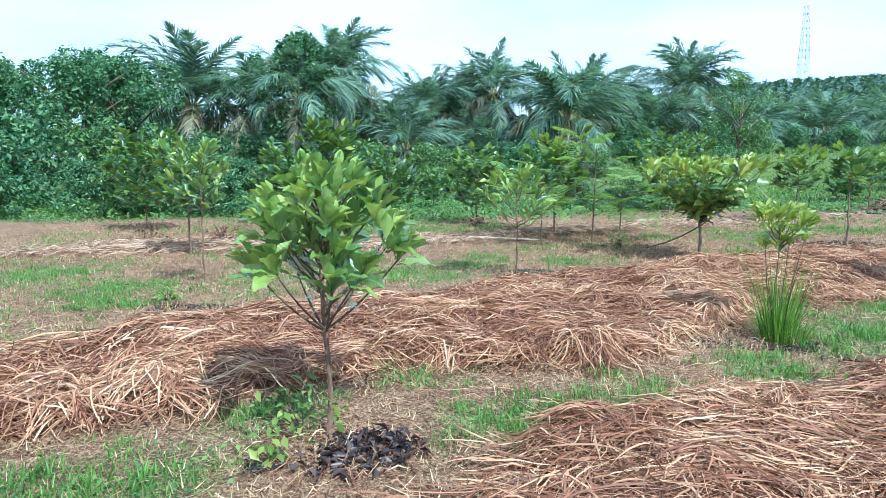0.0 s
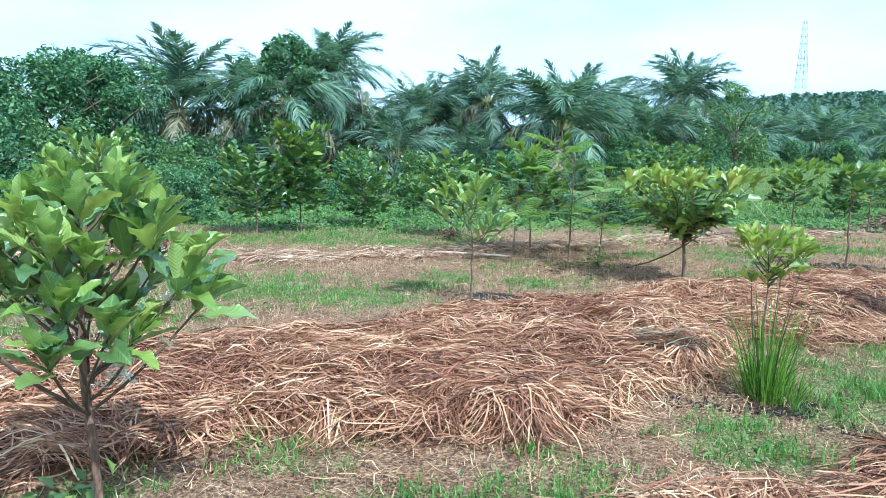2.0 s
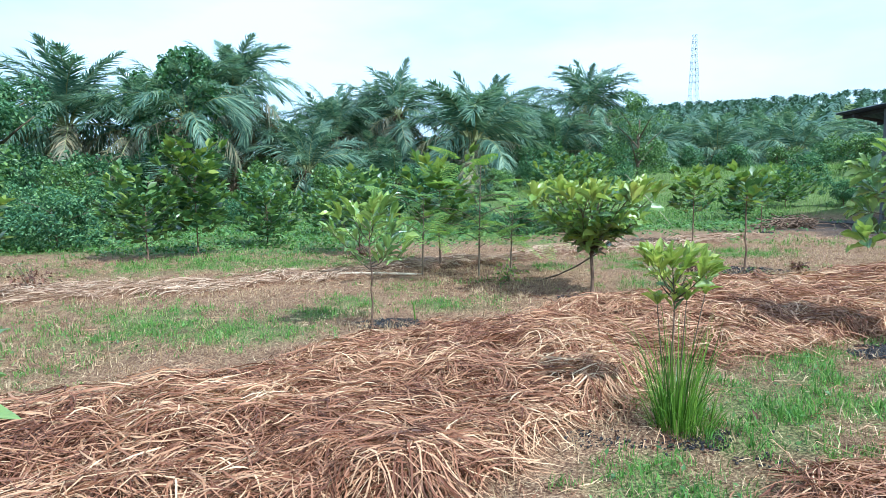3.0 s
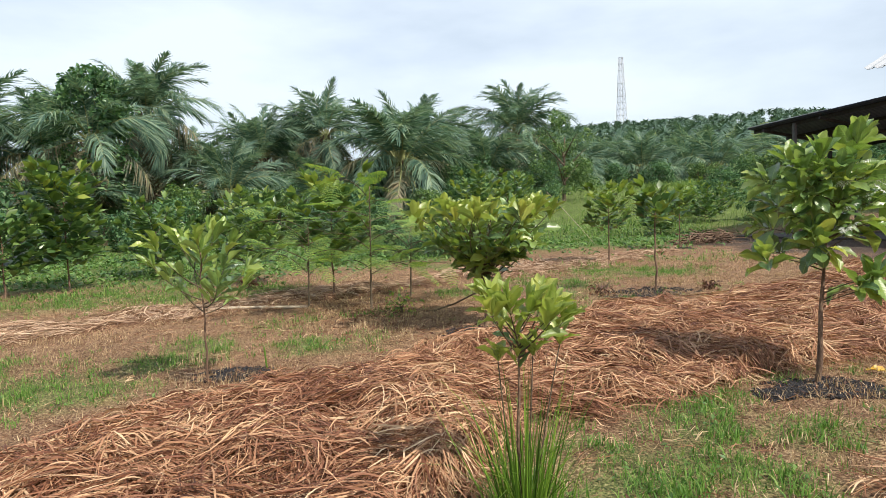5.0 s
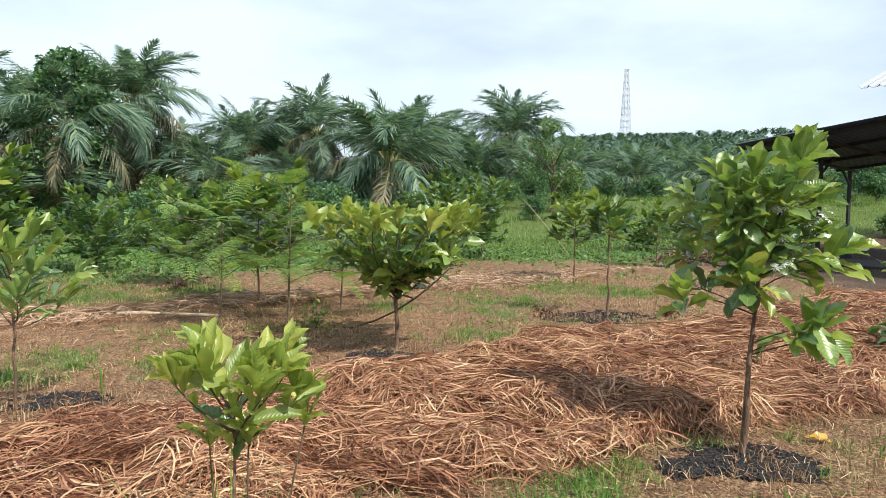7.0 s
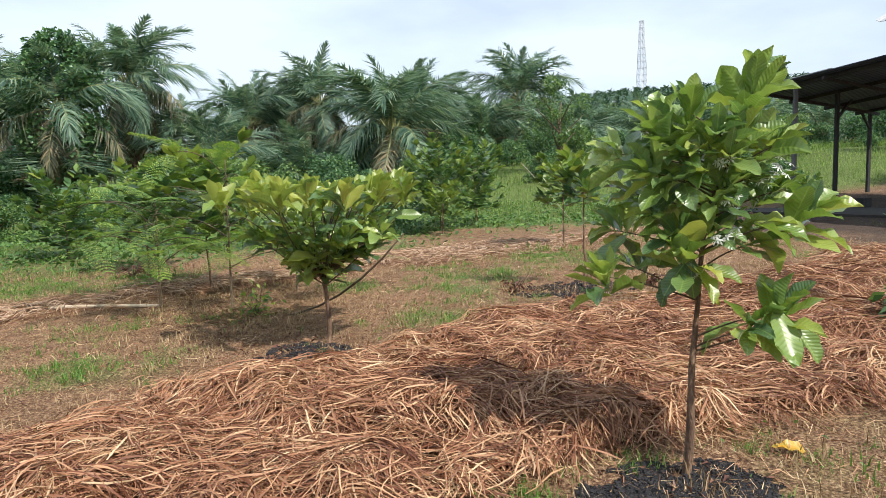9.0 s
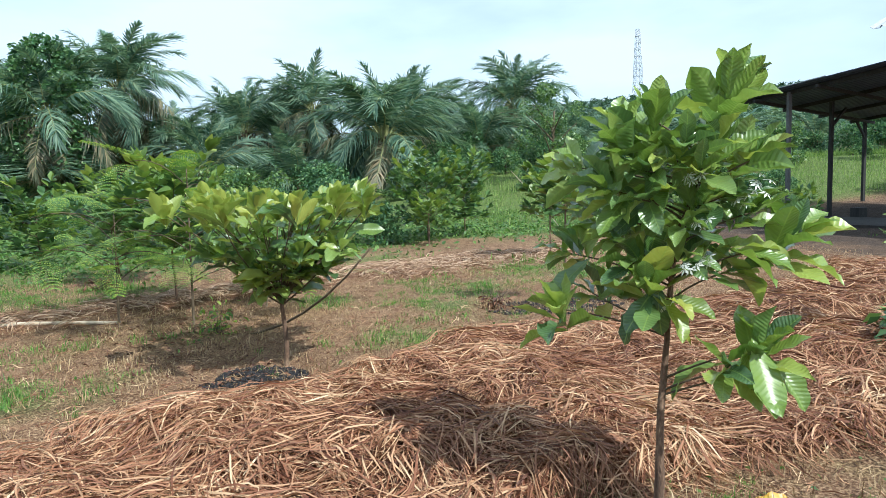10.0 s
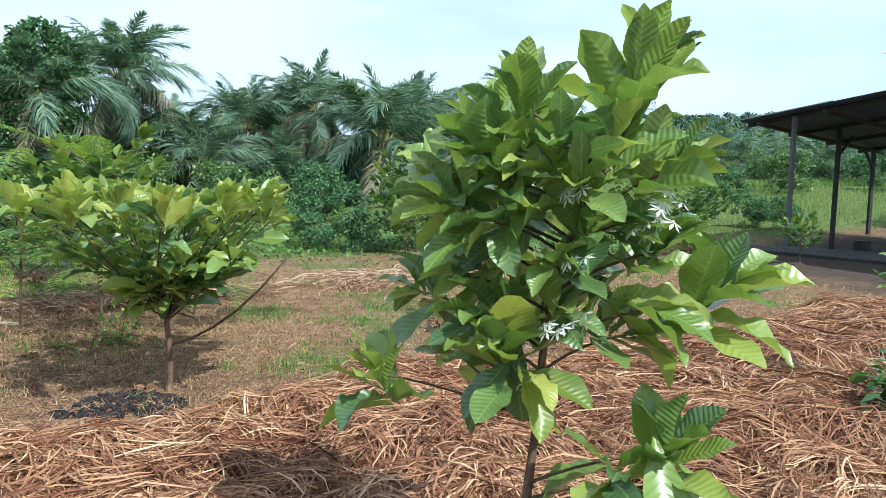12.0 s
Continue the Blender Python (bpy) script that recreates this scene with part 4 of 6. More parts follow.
    # out to the sunny side, its sunlight put in as more pale leaves
    twig(0.37, 1.55, 0.02, 0.65, 0.65, 0.1, 10, 0.25, 0.75, 0.6)
    twig(0.30, 1.64, -0.08, 0.4, 0.8, -0.2, 8, 0.22, 0.8, 0.4)
    twig(0.52, 1.26, 0.04, 0.70, 0.60, 0.15, 13, 0.25, 0.80, 0.8)
    twig(0.33, 1.36, 0.10, 0.55, 0.6, 0.35, 9, 0.20, 0.8, 0.5)
    twig(0.31, 1.22, 0.12, 0.75, -0.12, 0.45, 5, 0.25, 0.45, 0.9)
    # low twigs
    twig(-0.07, 1.11, 0.10, -0.40, 0.65, 0.35, 11, 0.21, 0.9, 0.8)
    twig(0.02, 1.06, 0.14, 0.5, -0.15, 0.7, 6, 0.22, 0.8, 0.9, "gold")
    twig(-0.06, 1.03, 0.06, -0.55, -0.75, 0.1, 3, 0.22, 0.3, 0.1)
    twig(-0.37, 1.02, 0.0, -0.30, 0.65, 0.2, 13, 0.20, 0.9, 0.8)
    twig(0.38, 0.86, 0.10, 0.30, 0.85, 0.3, 14, 0.235, 0.85, 0.85)
    twig(0.22, 0.79, 0.14, -0.25, 0.0, 0.6, 8, 0.21, 0.9, 0.5)
    line = twig(0.40, 0.80, 0.12, 0.5, -0.8, 0.2, 3, 0.26, 0.35, 0.9)
    for h in (1.56, 1.55, 1.46, 1.23, 1.21, 1.52, 1.38, 1.04):
        c = np.array([np.interp(h, z, trunk[:, q]) for q in range(3)]) + right * r.uniform(-0.10, 0.14) + near * r.uniform(0.10, 0.22)
        part("flower", FLOWER, tree, "white starry coffee blossom", Matrix.Translation(c) @ pose(0, 0, 0, r.uniform(-50, 50), r.uniform(120, 200), 0) @ Matrix.Diagonal((1.35, 1.35, 1.35, 1)))


def flat_topped_tree(at, label):
    """Many twigs fanning from one low fork to an even top of upright rosettes, with broad shaded leaves all down the fan."""
    r = random.Random(8)
    tree = thing("coffee_tree", (at[0], at[1], float(land(*at))), label, "tree", "young coffee trees in the orchard")
    z = np.linspace(-0.03, 0.66, 8)
    part("trunk", grid_mesh("trunk", *tube(np.stack([0.012 * np.sin(z * 7), 0 * z, z], -1), np.linspace(0.026, 0.020, 8)), M_BARK), tree, "pale brown trunk")

    def limb(a, reach, h, n, size, flare, bright, lift, below):
        tip = np.array([math.cos(a) * reach, math.sin(a) * reach, h])
        line = bend((0, 0, 0.55 + r.uniform(0, 0.12)), tip, r.uniform(-0.03, 0.08), 7, r.gauss(0, 0.10))
        branch = part("branch", grid_mesh("branch", *tube(line, np.linspace(0.0075, 0.004, 7), 5), M_TWIG), tree)
        for p, d, s, roll, kind in rosette(r, tip, (math.cos(a) * 0.35, math.sin(a) * 0.35, lift), n, size, flare, bright, "gold", 0.05):
            part("leaf", LEAVES[kind][r.randrange(6)], branch, m=leaf_pose(p, d, s, roll, 0.92))
        for q in range(below):
            p = line[1 + q % 5] * 0.5 + line[2 + q % 5] * 0.5
            b = a + r.choice((-1, 1)) * r.uniform(0.4, 1.5)
            d = np.array([math.cos(b), math.sin(b), r.uniform(-0.15, 0.65)])
            part("leaf", LEAVES["mature" if r.random() < 0.7 else "young"][r.randrange(6)], branch, m=leaf_pose(p, d, 0.31 * r.uniform(0.75, 1.1), r.gauss(0, 0.35), 0.9))

    for q in range(30):
        f = math.sqrt((q + 0.5) / 30)
        limb(q * 2.4, 0.95 * f * r.uniform(0.93, 1.07), 1.38 + 0.04 * f + r.gauss(0, 0.04), 9, 0.265, 0.40, 0.88, 1.25, 6)
    for q in range(14):
        f = r.uniform(0.25, 1.0)
        limb(q * 2.4 + 0.9, 0.10 + 0.72 * f, 0.80 + 0.38 * f + r.gauss(0, 0.03), 8, 0.26, 0.85, 0.3, 0.55, 5)
    for q in range(9):
        d = np.array([math.cos(q * 2.4), math.sin(q * 2.4), r.uniform(-0.45, 0.4)])
        part("leaf", LEAVES["mature"][q % 6], tree, m=leaf_pose((0, 0, 0.62 + 0.012 * q), d, 0.26 * r.uniform(0.7, 1.1), r.gauss(0, 0.3), 0.9))


def bushy_tree(at, label, seed, height, fork, profile, twigs, leaf, bright, flowers, girth):
    """A young tree whose twigs end in full rosettes, wide low down and upright at the top."""
    r = random.Random(seed)
    tree = thing("coffee_tree", (at[0], at[1], float(land(*at))), label, "tree", "young coffee trees in the orchard")
    z = np.linspace(-0.03, height, 10)
    trunk = np.stack([0.012 * np.sin(z * 6), 0.010 * np.sin(z * 5 + 1), z], -1)
    part("trunk", grid_mesh("trunk", *tube(trunk, np.linspace(girth, girth * 0.35, 10) * (1 + 0.1 * rng.normal(size=10))), M_BARK), tree, "slender grey-brown trunk")
    lines = []
    for q in range(twigs + 1):
        f = q / twigs
        reach = np.interp(f, [0, 0.3, 0.65, 1], profile) * (r.uniform(0.85, 1.1) if q % 3 else r.uniform(0.35, 0.6))
        a = q * 2.4 + r.uniform(-0.3, 0.3)
        h = fork + 0.23 + (height - fork - 0.12) * f ** 0.9
        tip = np.array([math.cos(a) * reach, math.sin(a) * reach, h])
        root = max(fork - 0.06, h - 0.75 * reach - 0.10)
        line = bend((0, 0, min(root, height)), tip, -0.03, 7, r.gauss(0, 0.06))
        lines.append(line)
        branch = part("branch", grid_mesh("branch", *tube(line, np.linspace(0.007, 0.0035, 7), 5), M_TWIG), tree)
        way = (math.cos(a) * (0.9 - 0.65 * f), math.sin(a) * (0.9 - 0.65 * f), 1.0 + 0.55 * f)
        for p, d, s, roll, kind in rosette(r, tip, way, 10, leaf * (1.12 - 0.2 * f), 0.56 - 0.12 * f, bright * (0.5 + 0.8 * f), least=0.12):
            part("leaf", LEAVES[kind][r.randrange(6)], branch, m=leaf_pose(p, d, s, roll, 0.92))
    for _ in range(flowers):
        p = lines[r.randrange(twigs // 2)][r.randrange(2, 6)]
        part("flower", FLOWER, tree, "white starry coffee blossom", Matrix.Translation(Vector(p) + Vector((0, 0, 0.012))) @ pose(0, 0, 0, r.uniform(-60, 60), r.uniform(-60, 60), r.uniform(0, 360)))


bushy_tree((-0.69, 2.90), "young flowering coffee tree with upright glossy leaves over dark compost", 9, 1.28, 0.62, (0.40, 0.40, 0.30, 0.11), 38, 0.178, 0.55, 30, 0.019)
flowering_tree((5.58, 6.27), "young coffee tree with large ribbed glossy leaves and white blossom")
flat_topped_tree((3.86, 9.57), "broad flat-topped young coffee tree with dense yellow-green upper leaves")
coffee_tree((0.84, 7.95), "small coffee sapling with bright upright leaves", 33, girth=0.014, height=1.18, fork=0.60, crown=(0.32, 0.15),
            profile=(0.36, 0.36, 0.28, 0.12), leaf=0.24, branches=14, rise=(0.6, 1.2), young=0.55, bare=0.3, tuft=6, node=0.10)
coffee_tree((2.66, 4.92), "yellowing coffee sapling on thin dark stems above green sedge", 41, girth=0.011, height=0.90, fork=0.76, crown=(0.16, 0.08),
            profile=(0.20, 0.18, 0.12, 0.06), leaf=0.165, branches=11, rise=(0.7, 1.4), young=1.0, tint="gold", bare=0.5, tuft=7, node=0.10,
            stems=((0.22, 0.02, 0.80), (-0.08, 0.05, 0.74), (0.05, -0.07, 0.78)))
coffee_tree((-2.95, 7.1), "slim coffee sapling with a small leafy head", 52, girth=0.013, height=1.52, fork=0.90, crown=(0.3, 0.1), profile=(0.28, 0.32, 0.26, 0.12),
            leaf=0.21, branches=14, rise=(0.4, 1.2), young=0.4, bare=0.3, tuft=5, node=0.10)
coffee_tree((9.4, 8.4), "low coffee sapling with pale leaves rising from dark weeds", 58, girth=0.012, height=0.95, fork=0.5, crown=(0.2, 0.1), profile=(0.26, 0.26, 0.18, 0.1),
            leaf=0.19, branches=11, rise=(0.8, 1.5), young=0.7, bare=0.4, tuft=6, node=0.10)

ROUND = dict(rise=(0.25, 1.1), bare=0.2, tuft=7, node=0.085)
BACK_ROW = [
        (8.7, 15.75, 1.68, 0.75, 0.50, 11, 0.20, 0.85, "young coffee tree with a spreading light green head"),
        (7.23, 11.3, 1.62, 1.1, 0.25, 6, 0.19, 0.8, "thin-stemmed coffee sapling with a tuft of leaves"),
        (12.8, 19.2, 1.6, 0.8, 0.42, 9, 0.20, 0.5, "small dark coffee sapling at the grass edge"),
        (-4.3, 10.0, 1.55, 0.7, 0.42, 10, 0.20, 0.35, "coffee sapling with dark leaves and one brown leaf"),
        (-4.1, 16.2, 1.55, 0.35, 0.85, 20, 0.20, 0.25, "round dense coffee bush"),
        (-3.2, 17.0, 2.45, 0.5, 0.75, 22, 0.25, 0.35, "tall coffee tree with large loose leaves"),
        (-1.9, 19.3, 1.5, 0.2, 0.85, 22, 0.20, 0.2, "round dark coffee bush with leaves to the ground"),
        (-0.6, 22.6, 1.15, 0.2, 0.55, 14, 0.18, 0.2, "small dark coffee bush"),
        (0.65, 16.0, 1.55, 0.4, 0.75, 18, 0.20, 0.3, "dense coffee bush with glossy dark leaves"),
        (2.2, 13.2, 1.75, 0.7, 0.65, 14, 0.21, 0.6, "coffee tree with bright new shoots on top")]
FAR_ROW = [
        (7.2, 21.4, 2.0, 0.35, 0.95, 24, 0.21, 0.25, "large round coffee bush before the palms"),
        (8.6, 22.8, 2.2, 0.4, 0.85, 24, 0.21, 0.25, "tall dense coffee bush before the palms"),
        (7.0, 20.0, 1.15, 0.4, 0.42, 10, 0.17, 0.9, "pale green coffee sapling"),
        (5.7, 21.2, 0.85, 0.3, 0.4, 8, 0.16, 1.0, "yellow-green low sapling in the grass"),
        (16.1, 17.7, 0.95, 0.4, 0.35, 8, 0.17, 0.4, "small coffee sapling beside the shed"),
        (-7.2, 14.6, 1.9, 0.5, 0.75, 18, 0.21, 0.35, "coffee tree with mixed green and yellow leaves"),
        (15.6, 24.8, 0.75, 0.15, 0.8, 16, 0.20, 0.3, "dark round bush on the grass slope"),
        (19.5, 27.5, 0.9, 0.15, 1.1, 20, 0.20, 0.3, "dark creeper-covered bush behind the shed")]
for n, (px, py, hh, fk, rad, br, lf, yg, lab) in enumerate(BACK_ROW + FAR_ROW):
    far_coffee((px, py), lab, 100 + n, height=hh * 0.93, fork=fk, leaf=lf * 1.25, branches=int(br * 1.8), young=yg, crown=(rad, rad * 0.4),
               **{**ROUND, "profile": tuple(rad * q for q in (0.75, 1.0, 0.95, 0.7))})


# ---- oil palms ----
def frond_mesh(name, material, length, arch, pairs, leaflet, droop, seed, width=0.045):
    """One feather frond along +x: arching rachis with two rows of drooping leaflets."""
    r = np.random.default_rng(seed)
    t = np.linspace(0, 1, 10)
    ang = -arch * t ** 1.6
    step = np.stack([np.cos(ang), np.zeros(10), np.sin(ang)], -1) * length / 9
    line = np.cumsum(step, 0) - step[0]
    rv, rf = tube(line, np.linspace(0.06, 0.012, 10), 4)
    n = pairs * 2
    s = np.repeat(np.linspace(0.16, 0.995, pairs), 2) + r.normal(0, 0.003, n)
    sg = np.tile([-1.0, 1.0], pairs)
    p0 = np.stack([np.interp(s, t, line[:, c]) for c in range(3)], -1)
    aa = np.interp(s, t, ang)
    fw = np.stack([np.cos(aa), np.zeros(n), np.sin(aa)], -1)
    up = np.stack([-np.sin(aa), np.zeros(n), np.cos(aa)], -1)
    L = leaflet * np.interp(s, [0.14, 0.3, 0.6, 0.85, 1], [0.45, 0.95, 1.0, 0.7, 0.35]) * r.uniform(0.82, 1.12, n)
    sweep = np.interp(s, [0, 0.5, 0.85, 1], [0.25, 0.5, 0.8, 1.25]) + r.normal(0, 0.17, n)
    out = fw * np.sin(sweep)[:, None] + np.stack([np.zeros(n), sg, np.zeros(n)], -1) * np.cos(sweep)[:, None] + up * r.normal(0.16, 0.28, n)[:, None]
    out /= np.linalg.norm(out, axis=1)[:, None]
    q = np.linspace(0, 1, 3)
    dr = droop * r.uniform(0.35, 1.6, n)
    pts = p0[:, None] + out[:, None] * (L[:, None] * q[None])[..., None] - np.array([0, 0, 1.0]) * (dr * L)[:, None, None] * (q ** 2)[None, :, None]
    side = np.cross(out, up)
    side /= np.linalg.norm(side, axis=1)[:, None] + 1e-9
    w = width * np.array([0.75, 1.0, 0.1])
    lv, lf = ribbons(pts, side[:, None] * w[None, :, None] * r.uniform(0.75, 1.15, n)[:, None, None])
    me = grid_mesh(name, *join_parts([(rv, rf), (lv, lf)]), material)
    me.materials.append(M_RACHIS)
    idx = np.zeros(len(me.polygons), np.int32)
    idx[: len(rf)] = 1
    me.polygons.foreach_set("material_index", idx)
    return me


FRONDS = [frond_mesh("frond", M_PALM, L, a, 64, lf, d, s, 0.05) for s, (L, a, lf, d) in enumerate([(6.5, 1.4, 1.15, 0.65), (6.6, 1.7, 1.3, 0.95), (6.2, 1.45, 1.35, 1.3), (5.9, 0.85, 1.05, 0.5)])]
OLD_FRONDS = [frond_mesh("old_frond", M_PALM_OLD, 5.9, 1.15, 60, 1.1, 1.25, 20 + s, 0.045) for s in range(2)]
TRUNK_CACHE = {}


def palm_trunk(height):
    """Thick trunk studded with old frond bases."""
    k = round(height)
    if k not in TRUNK_CACHE:
        z = np.linspace(-0.3, k, 12)
        core = tube(np.stack([z * 0, z * 0, z], -1), np.interp(z, [0, k * 0.6, k], [0.42, 0.36, 0.5]), 6)
        parts = [core]
        for q in range(int(k * 14)):
            a, h = q * 2.4, 0.2 + q / 14
            d = np.array([math.cos(a), math.sin(a), 0])
            parts.append(tube(np.array([d * 0.3 + [0, 0, h], d * 0.52 + [0, 0, h + 0.12], d * 0.62 + [0, 0, h + 0.34]]), [0.10, 0.09, 0.05], 4))
        TRUNK_CACHE[k] = grid_mesh("trunk", *join_parts(parts), M_PALMTRUNK, False)
    return TRUNK_CACHE[k], k


def oil_palm(at, crown_z, seed, size=1.0, fronds=30, old=5, label="tall oil palm with arching feather fronds", vine=0):
    r = random.Random(seed)
    crown = max(1.5, crown_z - 0.6 - float(land(at[0], at[1])))
    me, k = palm_trunk(max(2, crown))
    palm = thing("oil_palm", (at[0], at[1], float(land(at[0], at[1]))), label, "palm", "oil palms behind the orchard", rz=r.uniform(0, 6.28))
    part("trunk", me, palm, "rough dark palm trunk with old frond bases", Matrix.Diagonal((1, 1, crown / k, 1)))
    fronds = int(fronds * 1.12)
    old = int(old * 1.4) + 8
    for q in range(fronds + old):
        u = q / fronds
        tilt = np.interp(u, [0, 0.12, 0.3, 0.5, 0.68, 0.85, 1.0, 1.3, 1.7], [86, 78, 67, 53, 32, -4, -42, -64, -80]) + r.gauss(0, 9)
        a = math.degrees(q * 2.3999) + r.gauss(0, 8)
        dead = q >= fronds * 0.77
        me = OLD_FRONDS[r.randrange(2)] if dead and r.random() < 0.7 else FRONDS[3 if u < 0.12 else 0 if u < 0.5 else 1 if u < 0.8 else 2]
        s = size * r.uniform(0.85, 1.1) * (0.97 if u < 0.1 else 1.0)
        part("dead_frond" if dead else "frond", me, palm, "hanging brown dead frond" if dead else "",
             pose(0, 0, crown + 0.25, 0, 0, a) @ pose(0.25, 0, 0, r.gauss(0, 16), -tilt, 0) @ Matrix.Diagonal((s, s, s, 1)))
    if vine:
        n = 9000
        v, a = rng.uniform(-1, 1, n), rng.uniform(0, 2 * np.pi, n)
        lump = fractal(np.cos(a) * 2 + v * 3 + 9, np.sin(a) * 2 + v * 2, 121)
        rad = np.sqrt(1 - v * v * 0.92) * (0.95 + 1.6 * lump) * np.where(v < 0, 1.1, 1.0) * vine * rng.uniform(0.8, 1.05, n)
        pos = np.stack([np.cos(a) * rad, np.sin(a) * rad, crown + 0.5 + v * 3.4 * (0.75 + 0.6 * lump) - 0.6 * (v < 0)], -1)
        pos = pos[lump > 0.36]
        n = len(pos)
        tagged(part("vine", grid_mesh("vine", *leaf_cloud(pos, rng.uniform(0.17, 0.31, n), 0.8, 0.85), M_VINE), palm, "broad-leaved creeper wrapped round the palm"), kind="stuff")
    return palm


FRONT_PALMS = [
        (-20.5, 51.0, 6.8, 1.08, 34, 7, 0), (-9.5, 41.4, 6.3, 0.74, 26, 26, 1.02), (-9.3, 53.7, 9.5, 0.86, 38, 14, 0), (-15.0, 50.0, 6.5, 0.85, 28, 8, 0.55),
        (8.9, 47.7, 5.2, 1.0, 34, 9, 0), (23.5, 63.8, 9.2, 0.95, 34, 5, 0), (4.2, 60.0, 8.6, 0.85, 26, 5, 0), (-3.0, 66.0, 7.2, 0.85, 28, 4, 0),
        (0.5, 72.0, 7.6, 0.85, 26, 4, 0), (12.5, 58.0, 7.3, 0.85, 26, 5, 0), (1.6, 58.5, 4.0, 0.62, 22, 3, 0), (-3.5, 52.0, 3.4, 0.8, 26, 8, 0)]
SLOPE_PALMS = [
        (17.5, 55.0, 4.0, 0.85, 28, 6, 0), (26.5, 56.0, 4.4, 0.75, 26, 10, 0), (33.0, 56.0, 4.2, 0.75, 26, 12, 0), (40.0, 55.0, 4.4, 0.75, 24, 12, 0),
        (47.0, 52.0, 4.2, 0.75, 24, 10, 0), (53.0, 48.0, 4.4, 0.75, 24, 8, 0), (30.0, 67.0, 5.0, 0.8, 24, 6, 0), (37.0, 69.0, 5.2, 0.9, 24, 5, 0), (45.0, 67.0, 5.2, 0.9, 24, 5, 0)]
BACK_PALMS = [
        (22.0, 77.0, 5.8, 0.9, 24, 5, 0), (13.0, 74.0, 7.5, 0.9, 24, 5, 0), (-28.0, 54.0, 5.5, 1.0, 28, 7, 0), (-12.0, 66.0, 6.0, 0.9, 24, 5, 0), (-30.0, 66.0, 6.0, 0.9, 24, 5, 0),
        (60.0, 44.0, 4.4, 0.85, 24, 7, 0), (53.0, 61.0, 5.2, 0.9, 22, 4, 0), (62.0, 56.0, 5.2, 0.9, 22, 4, 0), (-1.5, 61.0, 7.0, 0.85, 24, 4, 0), (2.8, 65.0, 8.3, 0.9, 24, 4, 0), (10.8, 54.0, 5.6, 0.85, 26, 6, 0), (15.5, 62.0, 7.2, 0.85, 24, 4, 0), (3.0, 48.5, 2.2, 0.7, 22, 6, 0), (-6.4, 57.0, 5.2, 0.75, 26, 8, 0), (22.0, 52.0, 2.4, 0.7, 22, 6, 0)]
for n, (px, py, cz, sz, fr, od, vn) in enumerate(FRONT_PALMS + SLOPE_PALMS + BACK_PALMS):
    oil_palm((px, py), cz, 300 + n, sz, fr, od, vine=vn,
             label="oil palm smothered by a broad-leaved creeper" if vn > 0.8 else "oil palm with arching feather fronds and brown hanging ones" if od > 6 else "tall oil palm with arching feather fronds")


def far_palms():
    """The plantation on the hillside: many simple crowns."""
    pts = []
    for ring in np.arange(72, 460, 8.0):
        for a in np.arange(-24, 64, math.degrees(9.0 / ring)):
            pts.append((ring + rng.normal(0, 1.5), a + rng.normal(0, 0.3)))
    pts = np.array(pts)
    d, a = pts[:, 0], np.radians(pts[:, 1])
    x, y = d * np.sin(a), d * np.cos(a)
    keep = d > 92
    x, y = x[keep], y[keep]
    n, k = len(x), 26
    z = land(x, y) + rng.uniform(4.0, 5.6, n)
    az = rng.uniform(0, 6.28, (n, 1)) + np.arange(k)[None] * 2.4
    tilt = np.radians(np.linspace(75, -25, k))[None] + rng.normal(0, 0.1, (n, k))
    L = rng.uniform(3.2, 4.4, (n, k)) * np.interp(np.hypot(x, y), [120, 350], [1.0, 0.7])[:, None]
    q = np.linspace(0, 1, 4)
    ang = tilt[..., None] - 1.1 * q ** 1.4
    stp = np.stack([np.cos(ang) * np.cos(az)[..., None], np.cos(ang) * np.sin(az)[..., None], np.sin(ang)], -1) * (L / 3)[..., None, None]
    p = np.cumsum(stp, 2) - stp[:, :, :1] + np.stack([x, y, z], -1)[:, None, None]
    p = p.reshape(-1, 4, 3)
    across = np.stack([-np.sin(az), np.cos(az), 0.25 * np.ones_like(az)], -1).reshape(-1, 1, 3)
    v1, f1 = ribbons(p, across * np.array([0.10, 0.34, 0.30, 0.05])[None, :, None])
    return grid_mesh("far_palms", v1, f1, M_FARPALM)


tagged(new("far_palms", far_palms()), "hillside plantation of oil palms in the distance", "palms", kind="stuff")


# ---- wild shrubs and trees at the edge ----
def shrub_mesh(name, radius, height, leaves, size, material, seed, lumps=30):
    """A wild crown: leaves on the shells of many uneven lumps."""
    r = np.random.default_rng(seed)
    c = np.stack([r.normal(0, radius * 0.42, lumps), r.normal(0, radius * 0.42, lumps), height * r.uniform(0.12, 0.85, lumps)], -1)
    c[:, :2] *= np.interp(c[:, 2] / height, [0, 0.5, 1], [1.1, 1.0, 0.6])[:, None]
    rad = radius * r.uniform(0.7, 1.3, lumps) * 1.35 / math.sqrt(lumps)
    which = r.integers(0, lumps, leaves)
    d = r.normal(size=(leaves, 3))
    d /= np.linalg.norm(d, axis=1)[:, None]
    pos = c[which] + d * (rad[which] * r.uniform(0.45, 1.05, leaves) ** 0.6)[:, None] * np.array([1, 1, 0.85])
    pos[:, 2] = np.abs(pos[:, 2])
    return grid_mesh(name, *leaf_cloud(pos, r.uniform(size * 0.6, size * 1.3, leaves), 0.6, 0.5), material)


